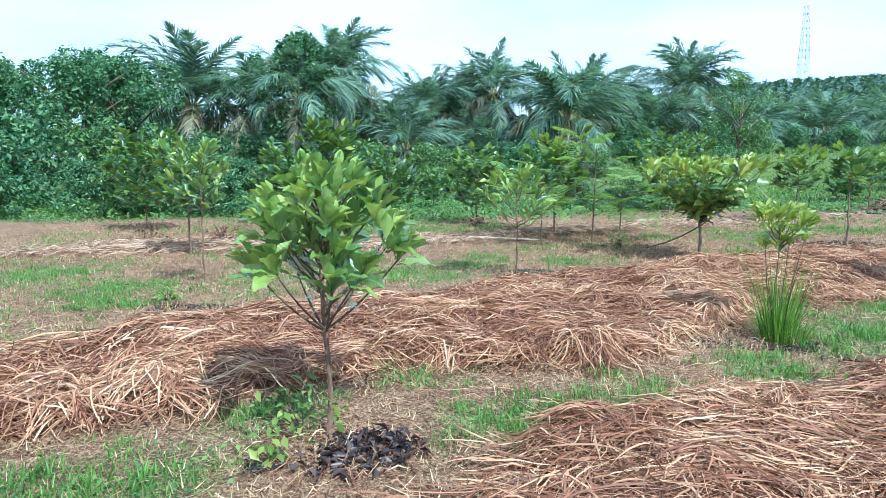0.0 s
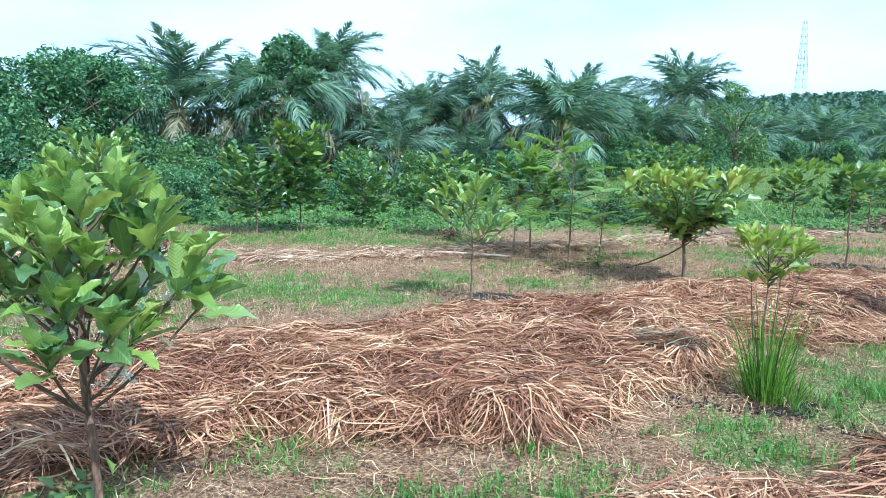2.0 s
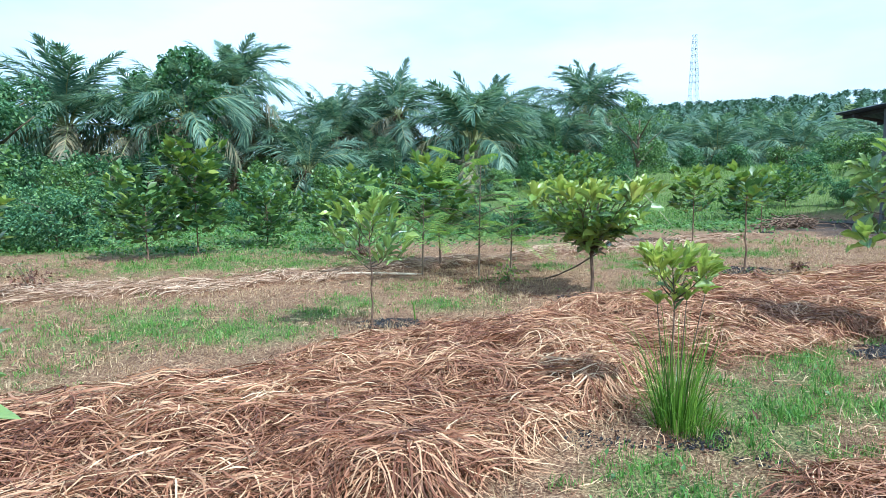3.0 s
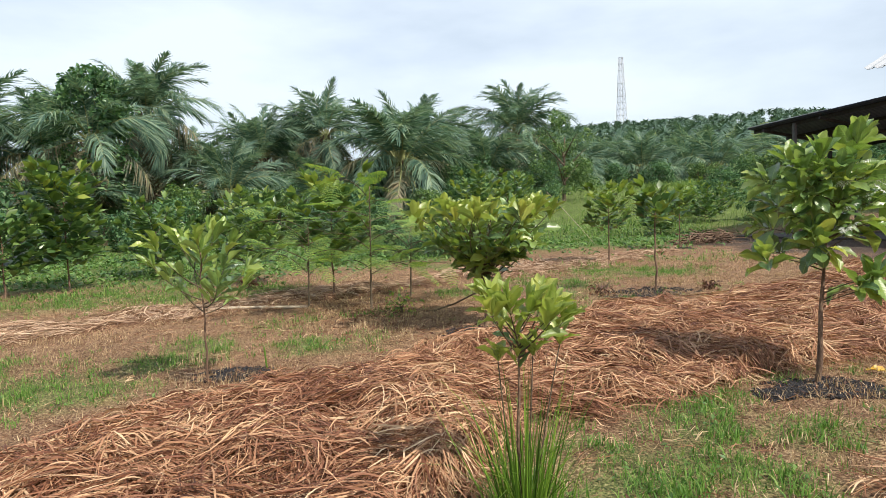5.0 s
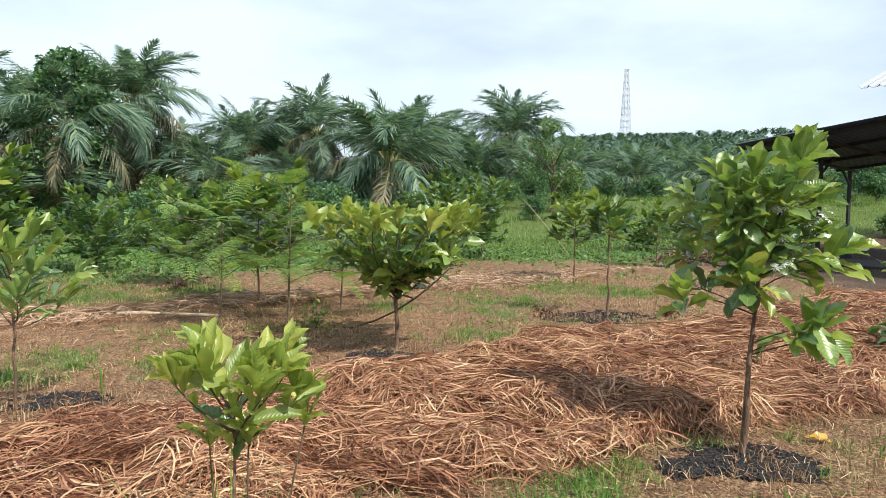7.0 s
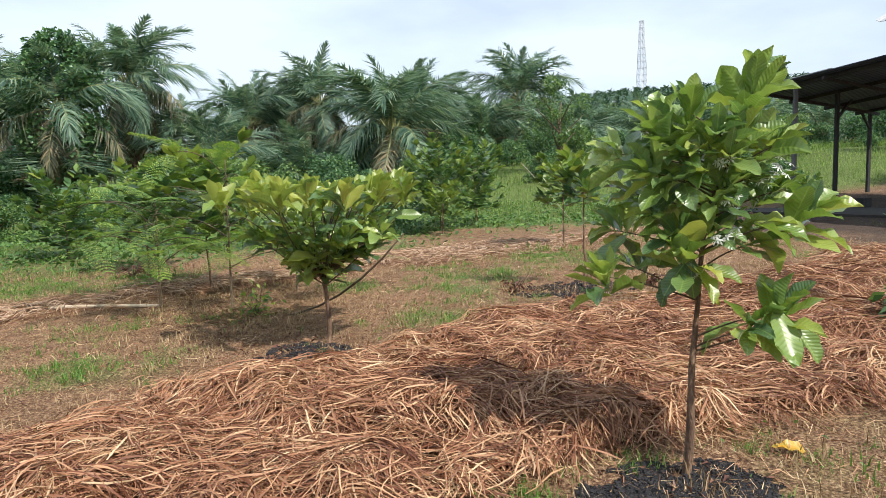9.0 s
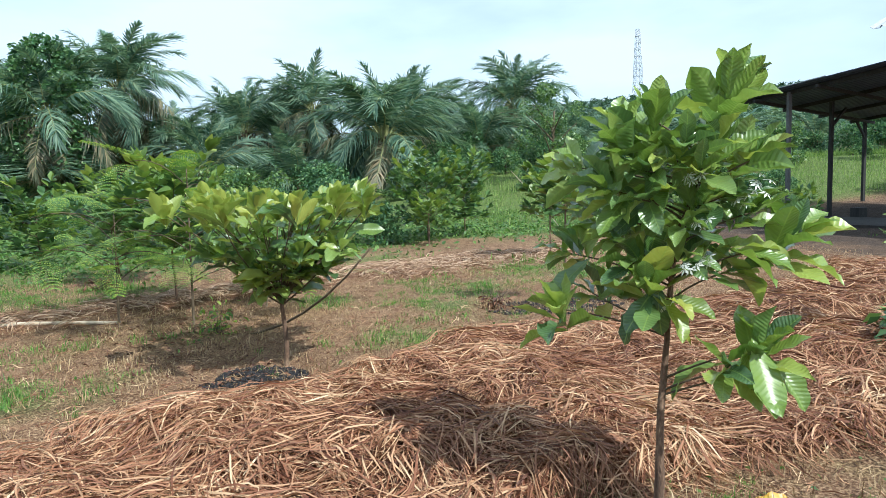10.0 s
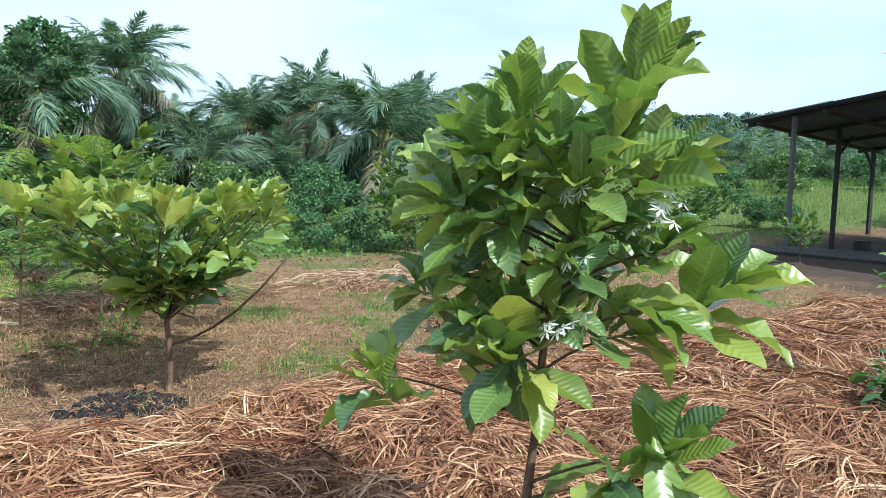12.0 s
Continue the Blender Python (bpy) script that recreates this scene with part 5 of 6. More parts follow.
def limb_mesh(height, radius, seed):
    r = np.random.default_rng(seed)
    parts = [tube(bend((0, 0, -0.1), (r.normal(0, 0.2), r.normal(0, 0.2), height * 0.7), 0, 6, 0.05), np.linspace(0.09, 0.03, 6) * height / 4)]
    for q in range(7):
        z = height * r.uniform(0.2, 0.6)
        a = q * 2.4
        parts.append(tube(bend((0, 0, z), (math.cos(a) * radius * 0.7, math.sin(a) * radius * 0.7, z + height * 0.25), 0.1, 5), np.linspace(0.04, 0.012, 5) * height / 4))
    return grid_mesh("trunk", *join_parts(parts), M_TWIG)


SHRUBS = [(shrub_mesh("crown", 1.9, 2.9, 4300, 0.195, (M_JUNGLE, M_FOLIAGE, M_JUNGLE)[s], 500 + s), limb_mesh(2.9, 1.9, 510 + s)) for s in range(3)]
TREES = [(shrub_mesh("crown", 3.2, 7.5, 11000, 0.22, M_JUNGLE, 520 + s, 46), limb_mesh(7.5, 3.2, 530 + s)) for s in range(3)]


SPARSE = [(shrub_mesh("crown", 2.7, 8.2, 5200, 0.22, M_FOLIAGE, 541, 34), limb_mesh(7.5, 2.6, 542))]


def wild(at, kind, n, scale, label, category):
    r = random.Random(n)
    crown, limbs = kind[n % len(kind)]
    ob = thing("wild_shrub" if category == "shrub" else "forest_tree", (at[0], at[1], float(land(at[0], at[1])) - 0.05), label, category,
               "undergrowth along the palm edge", rz=r.uniform(0, 6.28), scale=scale)
    part("trunk", limbs, ob)
    tagged(part("crown", crown, ob, "dense tangled green leaves"), kind="stuff")


for n, (px, py, sc) in enumerate([(-9.0, 22.5, 0.62), (-12.5, 21.5, 0.66), (-16.5, 22.0, 1.1), (-20.5, 22.5, 1.2), (-25, 23, 1.3), (-11.0, 26.0, 0.7), (-15, 27, 1.3), (-20, 28, 1.5), (-25, 29, 1.6),
                                  (-6.2, 25.0, 0.55), (-8.0, 30.0, 0.55), (-4.5, 31.0, 0.6), (-1.0, 31.0, 0.6), (2.5, 32.0, 0.6), (5.0, 34.0, 0.75), (0.5, 38.0, 1.0), (-5, 38.0, 0.9), (4.5, 41, 1.1),
                                  (9.0, 40.0, 0.7), (12.5, 43.0, 0.7), (17.0, 46.0, 0.7), (-13, 35, 0.9), (15.5, 36.5, 0.5), (24.5, 33.0, 0.7), (30.5, 36.0, 0.9),
                                  (36.0, 34.0, 1.0), (40.0, 41.0, 0.9), (46.0, 40.0, 1.1), (-30, 24, 1.4), (-7.4, 19.4, 0.6), (-10.0, 18.9, 0.7), (-14, 18.4, 0.7), (-18, 18.6, 0.8), (-8.2, 27.5, 0.6), (-10.5, 31.5, 0.75), (-6.6, 34.0, 0.7), (-3.0, 27.5, 0.5), (-12.0, 24.5, 0.62), (-9.6, 20.6, 0.55), (-1.5, 46, 1.2), (2.5, 50, 1.3), (6.0, 52, 1.4), (11, 52, 1.3), (15, 54, 1.4), (19, 57, 1.4), (-6, 47, 1.3), (-13, 44, 1.5), (-18, 46, 1.6), (26, 60, 1.2), (13.0, 47.5, 1.0), (20.5, 49, 0.9), (-16, 40, 1.2), (0, 56, 1.7), (8.5, 58, 1.7), (24, 51, 0.9), (28, 52, 0.8), (32, 52, 0.9), (36, 52, 0.8), (40, 51, 0.9), (44.5, 50, 0.9), (49, 47, 0.9), (21.5, 26.5, 0.42), (23.6, 27.8, 0.4), (27.6, 23.4, 0.95), (5.9, 20.9, 0.42), (4.6, 21.8, 0.4), (-7.0, 53.0, 1.5), (-3.6, 56.0, 1.7)]):
    wild((px, py), SHRUBS, 700 + n, sc, "tangled wild shrub with dense small green leaves", "shrub")
for n, (px, py, sc) in enumerate([(-20.0, 34.0, 1.12), (-26.5, 36.0, 1.25), (-32, 34, 1.15), (-38, 38, 1.2), (-24.5, 44, 1.45), (-33, 46, 1.3), (-46, 36, 1.0), (-20.5, 40.5, 1.3)]):
    wild((px, py), TREES, 760 + n, sc, "wild broad-leaved tree with a ragged crown", "tree")
wild((17.9, 39.5), SPARSE, 790, 0.78, "slender pale-barked tree with thin foliage", "tree")


def feather_tree(at, seed, tall):
    """A thin legume tree with drooping feathery leaves."""
    r = np.random.default_rng(seed)
    tree = thing("feathery_tree", (at[0], at[1], float(land(at[0], at[1]))), "thin young legume tree with fine feathery fern-like leaves", "tree")
    trunk = bend((0, 0, -0.05), (0.05, 0.0, tall), 0, 8, 0.03)
    part("trunk", grid_mesh("trunk", *tube(trunk, np.linspace(0.018, 0.006, 8)), M_TWIG), tree)
    tips = []
    for q in range(13):
        z = 0.5 + (tall - 0.55) * q / 13
        a = q * 2.4
        reach = r.uniform(0.45, 1.05)
        line = bend((0, 0, z), (math.cos(a) * reach, math.sin(a) * reach, z + r.uniform(-0.1, 0.35)), 0.10, 6)
        part("branch", grid_mesh("branch", *tube(line, np.linspace(0.008, 0.003, 6), 4), M_TWIG), tree)
        tips += [(line[k], a) for k in (3, 5, 5)]
    tips += [(trunk[-1], q * 1.25) for q in range(5)]
    parts = []
    for p, a in tips:
        a = a + r.normal(0, 0.9)
        L = r.uniform(0.4, 0.72)
        d = np.array([math.cos(a), math.sin(a), r.uniform(-0.45, 0.55)])
        s = np.array([-math.sin(a), math.cos(a), 0])
        for u in np.linspace(0.15, 1, 11):
            c = p + d * L * u - np.array([0, 0, 0.11]) * u * u
            for sg in (-1, 1):
                pl = 0.15 * math.sin(math.pi * (0.2 + 0.65 * u)) * r.uniform(0.8, 1.1)
                m = 7
                e = np.linspace(0.08, 1, m)
                w = d * 0.35 + s * sg * 0.95
                base = c + w * pl * e[:, None] - np.array([0, 0, 0.02]) * (e ** 2)[:, None]
                for sd in (-1, 1):
                    f = (d * 0.9 - s * sg * 0.3) * sd * 0.021
                    pts = np.stack([base, base + f], 1)
                    parts.append((pts, np.repeat((w * 0.0055)[None, None], m, 0).repeat(2, 1)))
    pts, sides = np.concatenate([p for p, _ in parts]), np.concatenate([s for _, s in parts])
    tagged(part("foliage", grid_mesh("foliage", *ribbons(pts, sides), M_FEATHER), tree, "fine feathery leaflets"), kind="stuff")


feather_tree((2.68, 11.75), 77, 1.85)
feather_tree((1.75, 12.1), 78, 1.35)
feather_tree((3.45, 12.7), 79, 1.05)


# ---- sedge, compost heaps, poles and litter ----
def sedge(at, n, height, radius):
    a, q = rng.uniform(0, 6.28, n), np.sqrt(rng.random(n)) * radius
    x, y = at[0] + np.cos(a) * q, at[1] + np.sin(a) * q
    h = rng.uniform(*height, n)
    t = np.linspace(0, 1, 6)
    tilt = np.abs(rng.normal(0.04, 0.2, n))[:, None] + (rng.random(n) ** 3 * 1.9)[:, None] * t[None] ** 2
    out, up = np.cumsum(np.sin(tilt), 1) / 6 * h[:, None], np.cumsum(np.cos(tilt), 1) / 6 * h[:, None]
    p = np.stack([np.cos(a)[:, None] * (q[:, None] + out), np.sin(a)[:, None] * (q[:, None] + out), up - 0.12], -1)
    w = rng.uniform(0.004, 0.009, n)[:, None] * np.array([1, 1, 0.9, 0.7, 0.45, 0.1])[None]
    tw = rng.uniform(0, 6.28, n)
    side = np.stack([np.cos(tw)[:, None] * w, np.sin(tw)[:, None] * w, 0 * w], -1) / 2
    ob = new("sedge_clump", grid_mesh("sedge_clump", *ribbons(p, side), M_SEDGE))
    ob.location = (at[0], at[1], float(land(at[0], at[1])))
    return tagged(ob, "upright clump of bright green sedge round a sapling", "sedge", kind="stuff")


M_SEDGE = plant_material("sedge_blade", [(0.0, (0.04, 0.085, 0.012)), (0.5, (0.10, 0.20, 0.022)), (1.0, (0.24, 0.36, 0.05))], rough=0.45, thin=0.35)
sedge((2.64, 4.82), 230, (0.20, 0.92), 0.085)
sedge((2.66, 4.86), 34, (0.6, 0.98), 0.05)
sedge((2.68, 4.80), 300, (0.14, 0.42), 0.15)


def compost(at, radius, count, label):
    """Flat heap of black crumbs and chunks."""
    parts = []
    for _ in range(count):
        a, q = random.uniform(0, 6.28), random.random() ** 0.5 * radius
        if fractal(at[0] * 5 + math.cos(a) * q * 6, at[1] * 5 + math.sin(a) * q * 6, 5) < 0.27 + 0.28 * q / radius:
            continue
        s = random.uniform(0.003, 0.0095) * (1.9 if at[1] > 7.5 else 1.4 if at[1] > 6 else 0.9)
        px, py = math.cos(a) * q * 1.25, math.sin(a) * q * 0.85
        pz = float(land(at[0] + px, at[1] + py)) - float(land(*at)) + 0.012 * max(0, 1 - q / radius) + random.uniform(0, 0.012)
        v = np.array([(x, y, z) for z in (-1, 1) for x, y in ((-1, -1), (1, -1), (1, 1), (-1, 1))], float) * s * np.array([1, random.uniform(0.4, 1), random.uniform(0.25, 0.7)])
        v *= 1 + 0.35 * (np.array([[random.random()] for _ in range(8)]) - 0.5) * 2
        m = np.array(Euler((random.gauss(0, 0.4), random.gauss(0, 0.4), random.uniform(0, 6.28))).to_matrix())
        parts.append((v @ m.T + np.array([px, py, pz]), np.array([[0, 3, 2, 1], [4, 5, 6, 7], [0, 1, 5, 4], [1, 2, 6, 5], [2, 3, 7, 6], [3, 0, 4, 7]])))
    ob = new("compost_heap", grid_mesh("compost_heap", *join_parts(parts), M_CHAR, False))
    ob.location = (at[0], at[1], float(land(*at)))
    tagged(ob, label, "compost", kind="stuff")


for n, (px, py, rr, cc) in enumerate([(5.45, 6.1, 0.42, 1700), (-0.50, 2.78, 0.22, 120), (-0.85, 2.52, 0.16, 190), (3.6, 9.25, 0.36, 420), (1.02, 8.15, 0.33, 320),
                                      (7.05, 11.25, 0.7, 900), (-2.65, 5.95, 0.36, 320), (2.75, 4.55, 0.28, 220), (9.2, 8.3, 0.3, 200), (12.8, 19.1, 0.4, 160), (2.2, 4.78, 0.25, 110), (2.95, 4.5, 0.3, 130)]):
    compost((px, py), rr, int(cc * 2.6), "flat heap of black compost round a sapling's foot")


def pole(name, a, b, radius, material, label, category, sag=0.0):
    line = bend((0, 0, 0), np.subtract(b, a), sag, 9, 0.03)
    ob = new(name, grid_mesh(name, *tube(line, np.linspace(radius, radius * 0.75, 9) * (1 + 0.08 * rng.normal(size=9))), material))
    ob.location = a
    return tagged(ob, label, category)


g = lambda x, y: float(land(x, y))
pole("bamboo_pole", (0.35, 12.35, g(0.35, 12.35) + 0.02), (1.75, 12.15, g(1.75, 12.15) + 0.02), 0.03, M_POLE, "pale weathered bamboo pole lying on the ground", "pole")
pole("leaning_stem", (2.75, 11.3, g(2.75, 11.3)), (4.70, 10.15, 0.95), 0.015, M_TWIG, "long bare stem leaning up from the ground", "stem", -0.36)
pole("tilted_cane", (10.5, 24.0, g(10.5, 24.0) + 1.9), (11.6, 22.4, g(11.6, 22.4)), 0.011, M_POLE, "thin pale cane slanting over the grass", "cane")


def dead_weed(at, seed, size, label):
    r = np.random.default_rng(seed)
    n = 90
    pos = np.stack([r.normal(0, size * 0.35, n), r.normal(0, size * 0.25, n), r.uniform(0, size * 0.55, n)], -1)
    v = leaf_cloud(pos, r.uniform(0.05, 0.12, n), 0.9, 0.4, 0.3)
    stems = [tube(bend((r.normal(0, 0.03), r.normal(0, 0.03), -0.02), (r.normal(0, size * 0.4), r.normal(0, size * 0.3), size * r.uniform(0.5, 0.9)), 0.02, 4), [0.008, 0.007, 0.006, 0.003], 4) for _ in range(7)]
    weed = thing("dead_weed", (at[0], at[1], g(*at)), label, "weed")
    for st in stems:
        part("stem", grid_mesh("stem", *st, M_TWIG), weed)
    tagged(part("leaves", grid_mesh("leaves", *v, M_DEADLEAF), weed), kind="stuff")


for n, (px, py, ss) in enumerate([(-4.3, 11.6, 0.5), (0.6, 15.2, 0.45), (8.1, 11.15, 0.2), (6.3, 11.4, 0.3), (-6.3, 12.9, 0.6)]):
    dead_weed((px, py), 900 + n, ss, "dry red-brown dead weed stump")


def green_weed(at, seed, size, material, label, n=90, leaf=0.07):
    r = np.random.default_rng(seed)
    pos = np.stack([r.normal(0, size * 0.4, n), r.normal(0, size * 0.4, n), np.abs(r.normal(size * 0.5, size * 0.35, n))], -1)
    weed = thing("weed", (at[0], at[1], g(*at)), label, "weed")
    stems = [tube(bend((0, 0, -0.02), p * np.array([0.8, 0.8, 0.95]), 0.02, 4), [0.004, 0.003, 0.003, 0.002], 4) for p in pos[:12]]
    for st in stems:
        part("stem", grid_mesh("stem", *st, M_TWIG), weed)
    tagged(part("leaves", grid_mesh("leaves", *leaf_cloud(pos, r.uniform(leaf * 0.6, leaf * 1.3, n), 0.5, 0.5), material), weed), kind="stuff")


green_weed((-0.84, 2.95), 950, 0.26, M_FOLIAGE_Y, "small yellow-green weed beside a trunk")
green_weed((-0.92, 2.62), 951, 0.12, M_FOLIAGE_Y, "low yellowish weed on compost", 30)
green_weed((-3.0, 6.2), 952, 0.2, M_FOLIAGE_Y, "pale green weed beside compost")
green_weed((9.2, 8.2), 953, 0.34, M_FOLIAGE, "dark green broad-leaved weed at a sapling's foot", 160, 0.13)
green_weed((8.75, 8.05), 954, 0.26, M_FOLIAGE, "dark green broad-leaved weed at a sapling's foot", 110, 0.13)
green_weed((3.05, 11.1), 955, 0.3, M_FEATHER, "fresh green weed in the tree's shade", 120)

x, y = [], []
for px, py, rr, cc in ((5.6, 6.3, 0.45, 60), (-0.45, 2.75, 0.26, 110), (3.7, 9.3, 0.4, 60), (3.2, 10.0, 1.0, 260), (2.2, 11.4, 0.8, 120), (1.0, 8.2, 0.4, 40), (7.1, 11.3, 0.7, 70), (-2.6, 5.9, 0.4, 40), (2.7, 4.7, 0.4, 40), (-0.52, 3.72, 0.16, 60)):
    x.append(px + rng.normal(0, rr * 0.7, cc)), y.append(py + rng.normal(0, rr * 0.6, cc))
x, y = np.concatenate(x), np.concatenate(y)
tagged(new("leaf_litter", grid_mesh("leaf_litter", *leaf_cloud(np.stack([x, y, land(x, y) + 0.02], -1), rng.uniform(0.025, 0.075, len(x)), 0.7, 0.36, 0.35), M_DEADLEAF)),
       "curled brown dead leaves lying round the saplings", "leaf litter", kind="stuff")


def leaf_heap(at, radius, height, count, label):
    """A low heap of curled dark leaves."""
    a, q = rng.uniform(0, 6.28, count), np.sqrt(rng.random(count)) * radius
    px, py = np.cos(a) * q * 1.15, np.sin(a) * q
    pz = land(at[0] + px, at[1] + py) - g(*at) + height * (1 - (q / radius) ** 2) * rng.random(count) ** 0.5 + 0.012
    ob = new("leaf_heap", grid_mesh("leaf_heap", *leaf_cloud(np.stack([px, py, pz], -1), rng.uniform(0.04, 0.095, count), 0.9, 0.42, 0.4), M_DARKLEAF))
    ob.location = (at[0], at[1], g(*at))
    tagged(ob, label, "leaf heap", kind="stuff")


leaf_heap((-0.40, 2.74), 0.19, 0.07, 190, "low heap of curled dark brown rotting leaves")
leaf_heap((-0.62, 2.60), 0.16, 0.03, 70, "thin scatter of dark rotting leaves")
pole("plant_stub", (1.32, 8.28, g(1.32, 8.28) - 0.02), (1.30, 8.30, g(1.3, 8.3) + 0.22), 0.011, M_SEDGE, "short green cut stem beside compost", "stub")
pole("plant_stub", (1.05, 8.02, g(1.05, 8.02) - 0.02), (1.08, 8.0, g(1.08, 8.0) + 0.13), 0.009, M_BARK, "short brown cut stem beside compost", "stub")
yl = tagged(new("fallen_leaf", leaf_mesh("fallen_leaf", M_YELLOW, 0.42, 0.6, 0.04, 0.25, 3)), "curled yellow fallen leaf on dry soil", "leaf")
yl.matrix_world = Matrix.Translation((6.16, 6.39, g(6.16, 6.39) + 0.035)) @ pose(0, 0, 0, 8, -4, -20) @ Matrix.Diagonal((0.19, 0.19, 0.19, 1))


def brush_pile(at):
    r = np.random.default_rng(61)
    parts = []
    for _ in range(150):
        a, L = r.normal(0.2, 0.9), r.uniform(0.3, 0.9)
        c = np.array([r.normal(0, 0.5), r.normal(0, 0.35), 0])
        c[2] = max(0.03, 0.4 * (1 - abs(c[0]) / 1.6) * r.random())
        d = np.array([math.cos(a), math.sin(a), r.normal(0, 0.18)]) * L / 2
        parts.append(tube(bend(c - d, c + d, r.normal(0, 0.08), 5), np.linspace(0.022, 0.008, 5) * r.uniform(0.5, 1.4), 4))
    ob = new("brush_pile", grid_mesh("brush_pile", *join_parts(parts), M_BARK))
    ob.location = (at[0], at[1], g(*at))
    tagged(ob, "heap of grey-brown cut branches at the grass edge", "brush pile", kind="stuff")


brush_pile((14.6, 20.4))


# ---- sheds ----
def beam(a, b, w, h, material):
    """A squared timber between two points."""
    a, b = np.asarray(a, float), np.asarray(b, float)
    d = (b - a) / np.linalg.norm(b - a)
    s = np.cross(d, (0, 0, 1) if abs(d[2]) < 0.9 else (1, 0, 0))
    s /= np.linalg.norm(s)
    u = np.cross(s, d)
    v = np.array([p + s * sx * w / 2 + u * sy * h / 2 for p in (a, b) for sx, sy in ((-1, -1), (1, -1), (1, 1), (-1, 1))])
    return grid_mesh("beam", v, np.array([[0, 1, 2, 3], [7, 6, 5, 4], [0, 4, 5, 1], [1, 5, 6, 2], [2, 6, 7, 3], [3, 7, 4, 0]]), material, False)


def sheet(name, a, b, c, d, material, pitch=0.2, rise=0.025, thick=0.012):
    """A corrugated sheet on the quad a-b-c-d; its ribs run from a-b towards d-c. Two skins with closed rims."""
    a, b, c, d = (np.asarray(q, float) for q in (a, b, c, d))
    n = int(np.linalg.norm(b - a) / pitch) * 4
    t = np.linspace(0, 1, n + 1)[:, None]
    lo, hi = a + (b - a) * t, d + (c - d) * t
    nor = np.cross(b - a, d - a)
    nor /= np.linalg.norm(nor)
    nor = nor * (1 if nor[2] > 0 else -1)
    h = (np.arange(n + 1) % 4 == 0)[:, None] * rise
    top = np.stack([lo + nor * h, hi + nor * h], 1).reshape(-1, 3)
    v = np.concatenate([top, top - nor * thick])
    m = len(top)
    f = []
    for k in range(n):
        q = 2 * k
        f += [[q, q + 2, q + 3, q + 1], [m + q, m + q + 1, m + q + 3, m + q + 2], [q, m + q, m + q + 2, q + 2], [q + 1, q + 3, m + q + 3, m + q + 1]]
    f += [[0, 1, m + 1, m], [2 * n, m + 2 * n, m + 2 * n + 1, 2 * n + 1]]
    return grid_mesh(name, v, np.array(f), material, False)


def rel(p, o):
    return tuple(np.subtract(p, o))


O = (19.0, 19.5, 0.0)
shed = thing("open_shed", O, "open-sided shed with dark zinc gable roof on timber posts", "shed")
LC, NC = (17.05, 21.6, 3.82), (18.43, 16.75, 4.25)
LB, NB = (23.9, 24.2, 3.32), (25.5, 19.2, 3.83)
EC, EB = (19.3, 14.0, 3.8), (26.7, 16.6, 3.42)


def roof_height(x, y, a, b, c):
    """Height at x, y of the plane through three corners."""
    n = np.cross(np.subtract(b, a), np.subtract(c, a))
    return a[2] - (n[0] * (x - a[0]) + n[1] * (y - a[1])) / n[2]


def along(a, b, f, drop):
    p = np.add(a, np.subtract(b, a) * f)
    return (p[0], p[1], p[2] - drop)


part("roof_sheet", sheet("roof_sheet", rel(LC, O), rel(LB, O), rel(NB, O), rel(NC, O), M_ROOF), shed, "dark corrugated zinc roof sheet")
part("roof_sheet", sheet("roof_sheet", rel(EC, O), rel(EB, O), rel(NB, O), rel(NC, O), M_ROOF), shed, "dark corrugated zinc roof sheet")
# the sunlit post has its light put in as a greyer colour
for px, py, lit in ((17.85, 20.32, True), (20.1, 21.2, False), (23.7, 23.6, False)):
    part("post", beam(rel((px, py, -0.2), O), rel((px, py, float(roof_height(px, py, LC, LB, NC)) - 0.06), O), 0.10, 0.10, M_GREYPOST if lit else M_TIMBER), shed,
         "timber post coloured grey for the sun on it" if lit else "dark timber post")
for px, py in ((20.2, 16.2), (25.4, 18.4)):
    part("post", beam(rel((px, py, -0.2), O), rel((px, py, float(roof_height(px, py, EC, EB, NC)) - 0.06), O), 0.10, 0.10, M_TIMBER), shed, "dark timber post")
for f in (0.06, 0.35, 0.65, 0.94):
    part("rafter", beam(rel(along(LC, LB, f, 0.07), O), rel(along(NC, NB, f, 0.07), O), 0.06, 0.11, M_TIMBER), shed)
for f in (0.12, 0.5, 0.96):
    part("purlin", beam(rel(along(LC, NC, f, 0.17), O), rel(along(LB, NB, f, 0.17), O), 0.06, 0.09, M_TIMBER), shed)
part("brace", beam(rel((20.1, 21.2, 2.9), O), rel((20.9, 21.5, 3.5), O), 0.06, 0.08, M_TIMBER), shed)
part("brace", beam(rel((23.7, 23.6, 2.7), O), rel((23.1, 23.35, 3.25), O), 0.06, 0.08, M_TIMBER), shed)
# pale strip added to stand for the glint on the roof's edge
part("verge_trim", beam(rel(along(LC, NC, 0.0, -0.035), O), rel(along(LC, NC, 0.55, -0.035), O), 0.04, 0.02, M_STEEL), shed, "thin pale strip added for the glint along the roof edge")
# floor coloured near-black to carry the shade under the roof
part("floor_slab", beam(rel((18.0, 19.0, 0.02), O), rel((26.0, 21.8, 0.02), O), 6.5, 0.12, M_SHADEFLOOR), shed, "beaten earth floor with the roof's shade in its dark colour")
bucket = new("stump_block", beam((0, 0, -0.05), (0, 0, 0.34), 0.32, 0.30, M_TIMBER))
bucket.location = (20.7, 20.7, 0.03)
tagged(bucket, "dark wooden block beside a shed post", "block")

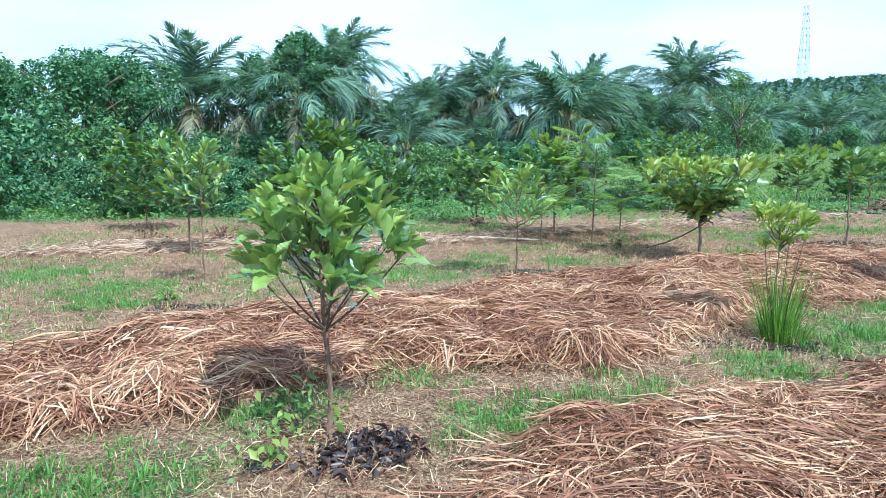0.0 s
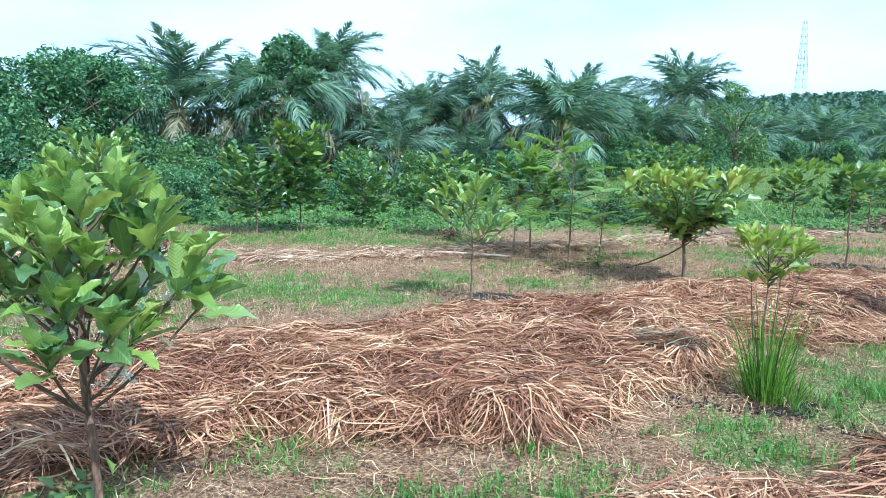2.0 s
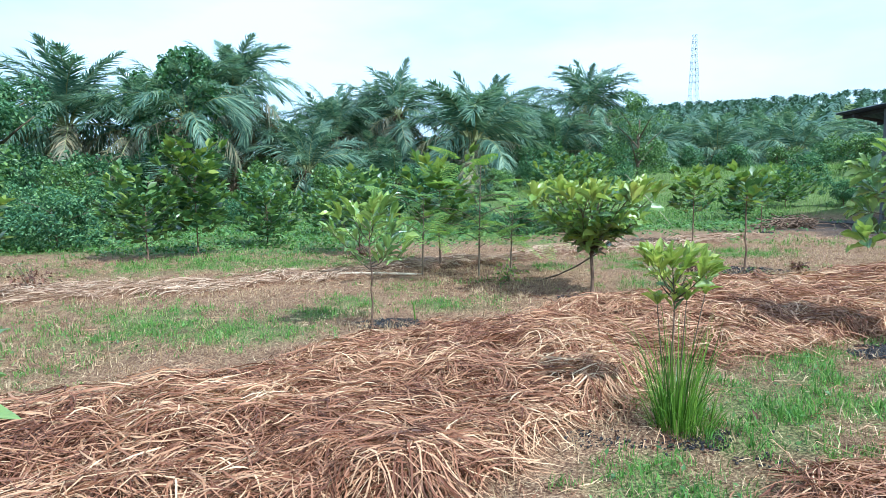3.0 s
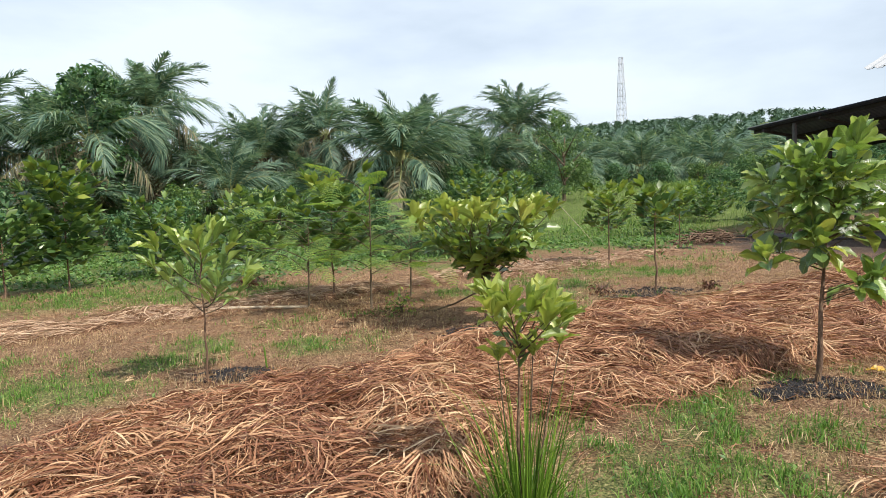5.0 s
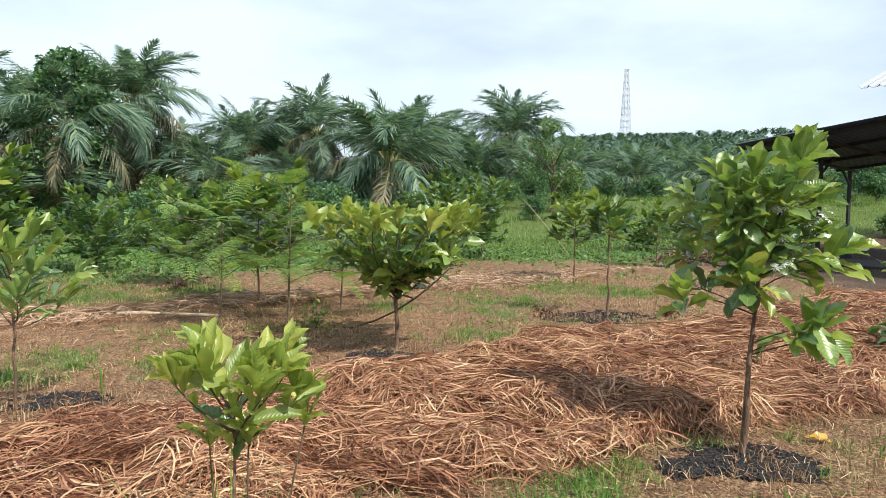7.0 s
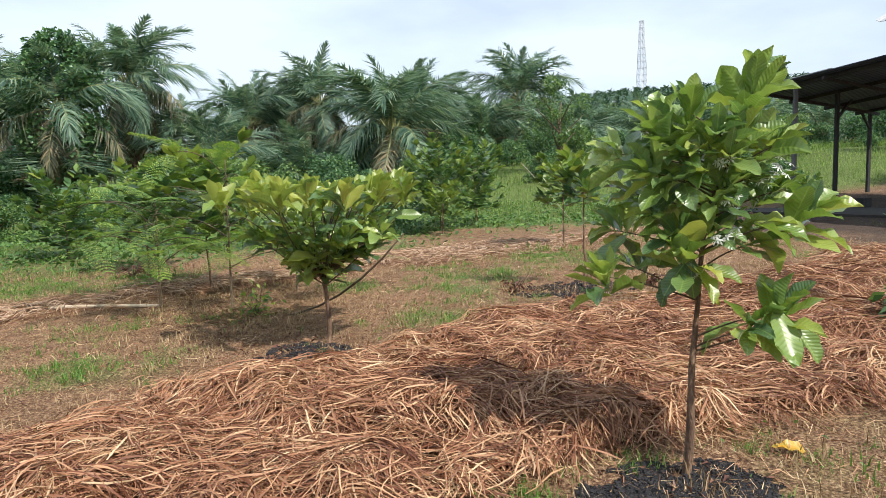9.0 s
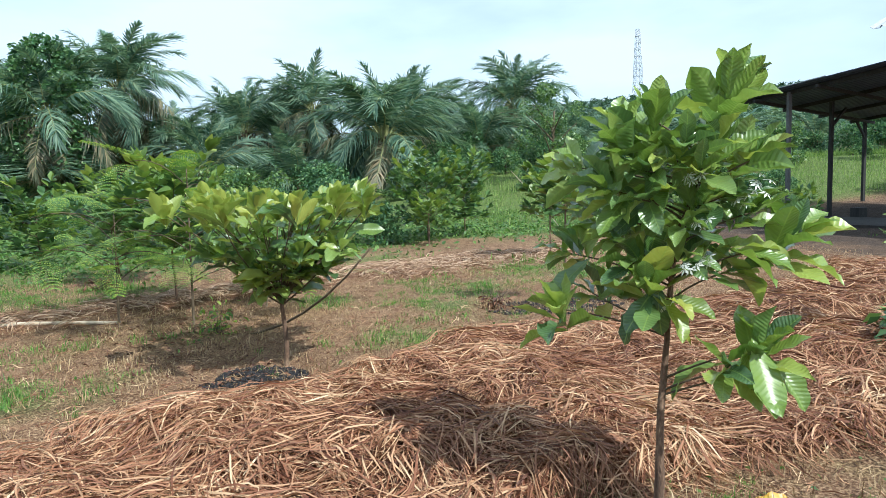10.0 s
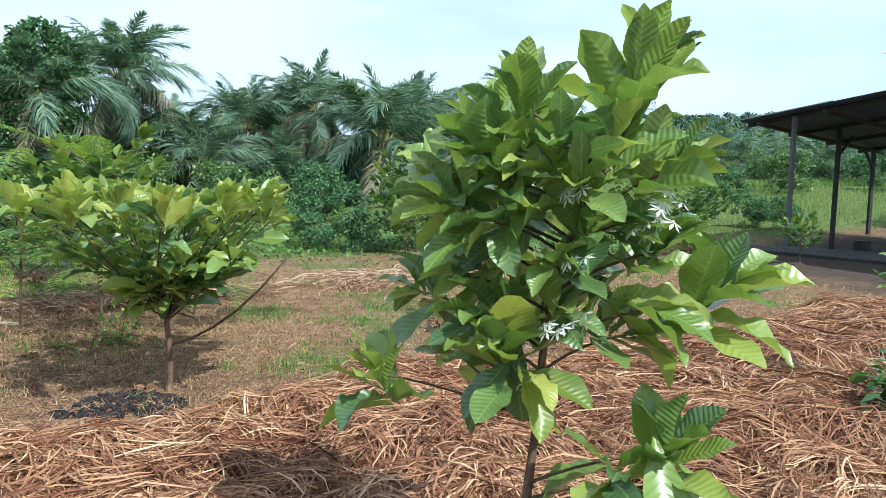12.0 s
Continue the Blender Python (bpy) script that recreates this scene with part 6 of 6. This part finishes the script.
O2 = (18.7, 16.55, 0.0)
shed2 = thing("white_roof_shed", O2, "tall shed with a white ribbed sheet roof on grey posts", "shed")
part("roof_sheet", sheet("roof_sheet", rel((18.9, 18.65, 5.25), O2), rel((19.0, 10.0, 4.4), O2), rel((24.4, 10.9, 7.0), O2), rel((24.3, 19.6, 7.85), O2), M_WHITEROOF, 0.34, 0.07), shed2, "white ribbed roof sheet")
part("post", beam(rel((18.35, 16.4, 2.0), O2), rel((18.35, 16.4, 4.98), O2), 0.12, 0.12, M_DARKPOST), shed2, "dark grey upper post")
part("post_band", beam(rel((18.35, 16.4, 0.75), O2), rel((18.35, 16.4, 2.0), O2), 0.126, 0.126, M_WHITEPOST), shed2, "white painted band on the post")
part("post_foot", beam(rel((18.35, 16.4, -0.2), O2), rel((18.35, 16.4, 0.75), O2), 0.13, 0.13, M_TIMBER), shed2, "black foot of the post")
part("post", beam(rel((18.6, 11.0, -0.2), O2), rel((18.6, 11.0, 4.4), O2), 0.12, 0.12, M_GREYPOST), shed2, "grey upper post")
part("eave_beam", beam(rel((20.2, 18.7, 5.74), O2), rel((20.2, 10.4, 4.88), O2), 0.08, 0.16, M_TIMBER), shed2)
part("brace", beam(rel((18.35, 16.4, 4.3), O2), rel((19.0, 16.38, 4.92), O2), 0.06, 0.08, M_TIMBER), shed2)


# ---- mast on the ridge ----
def mast(at, base, top_z, w0, w1):
    ob = thing("lattice_mast", (at[0], at[1], base), "tall steel lattice radio mast on the palm ridge", "mast")
    H, n = top_z - base, 12
    corner = lambda q, u: np.array([(w0 + (w1 - w0) * u) / 2 * sx for sx in ((-1, -1), (1, -1), (1, 1), (-1, 1))[q]] + [H * u])
    for q in range(4):
        part("leg", grid_mesh("leg", *tube(np.array([corner(q, 0), corner(q, 0.5), corner(q, 1)]), [0.24, 0.20, 0.17], 4), M_STEEL), ob)
    for k in range(n):
        u0, u1 = k / n, (k + 1) / n
        for q in range(4):
            for a, b, g in ((corner(q, u0), corner((q + 1) % 4, u1), 0.10), (corner((q + 1) % 4, u0), corner(q, u1), 0.10), (corner(q, u1), corner((q + 1) % 4, u1), 0.12)):
                part("brace", grid_mesh("brace", *tube(np.array([a, b]), [g, g], 4), M_STEEL), ob)


mast((188.6, 346.6), float(land(188.6, 346.6)) - 1, 85.5, 5.2, 1.8)
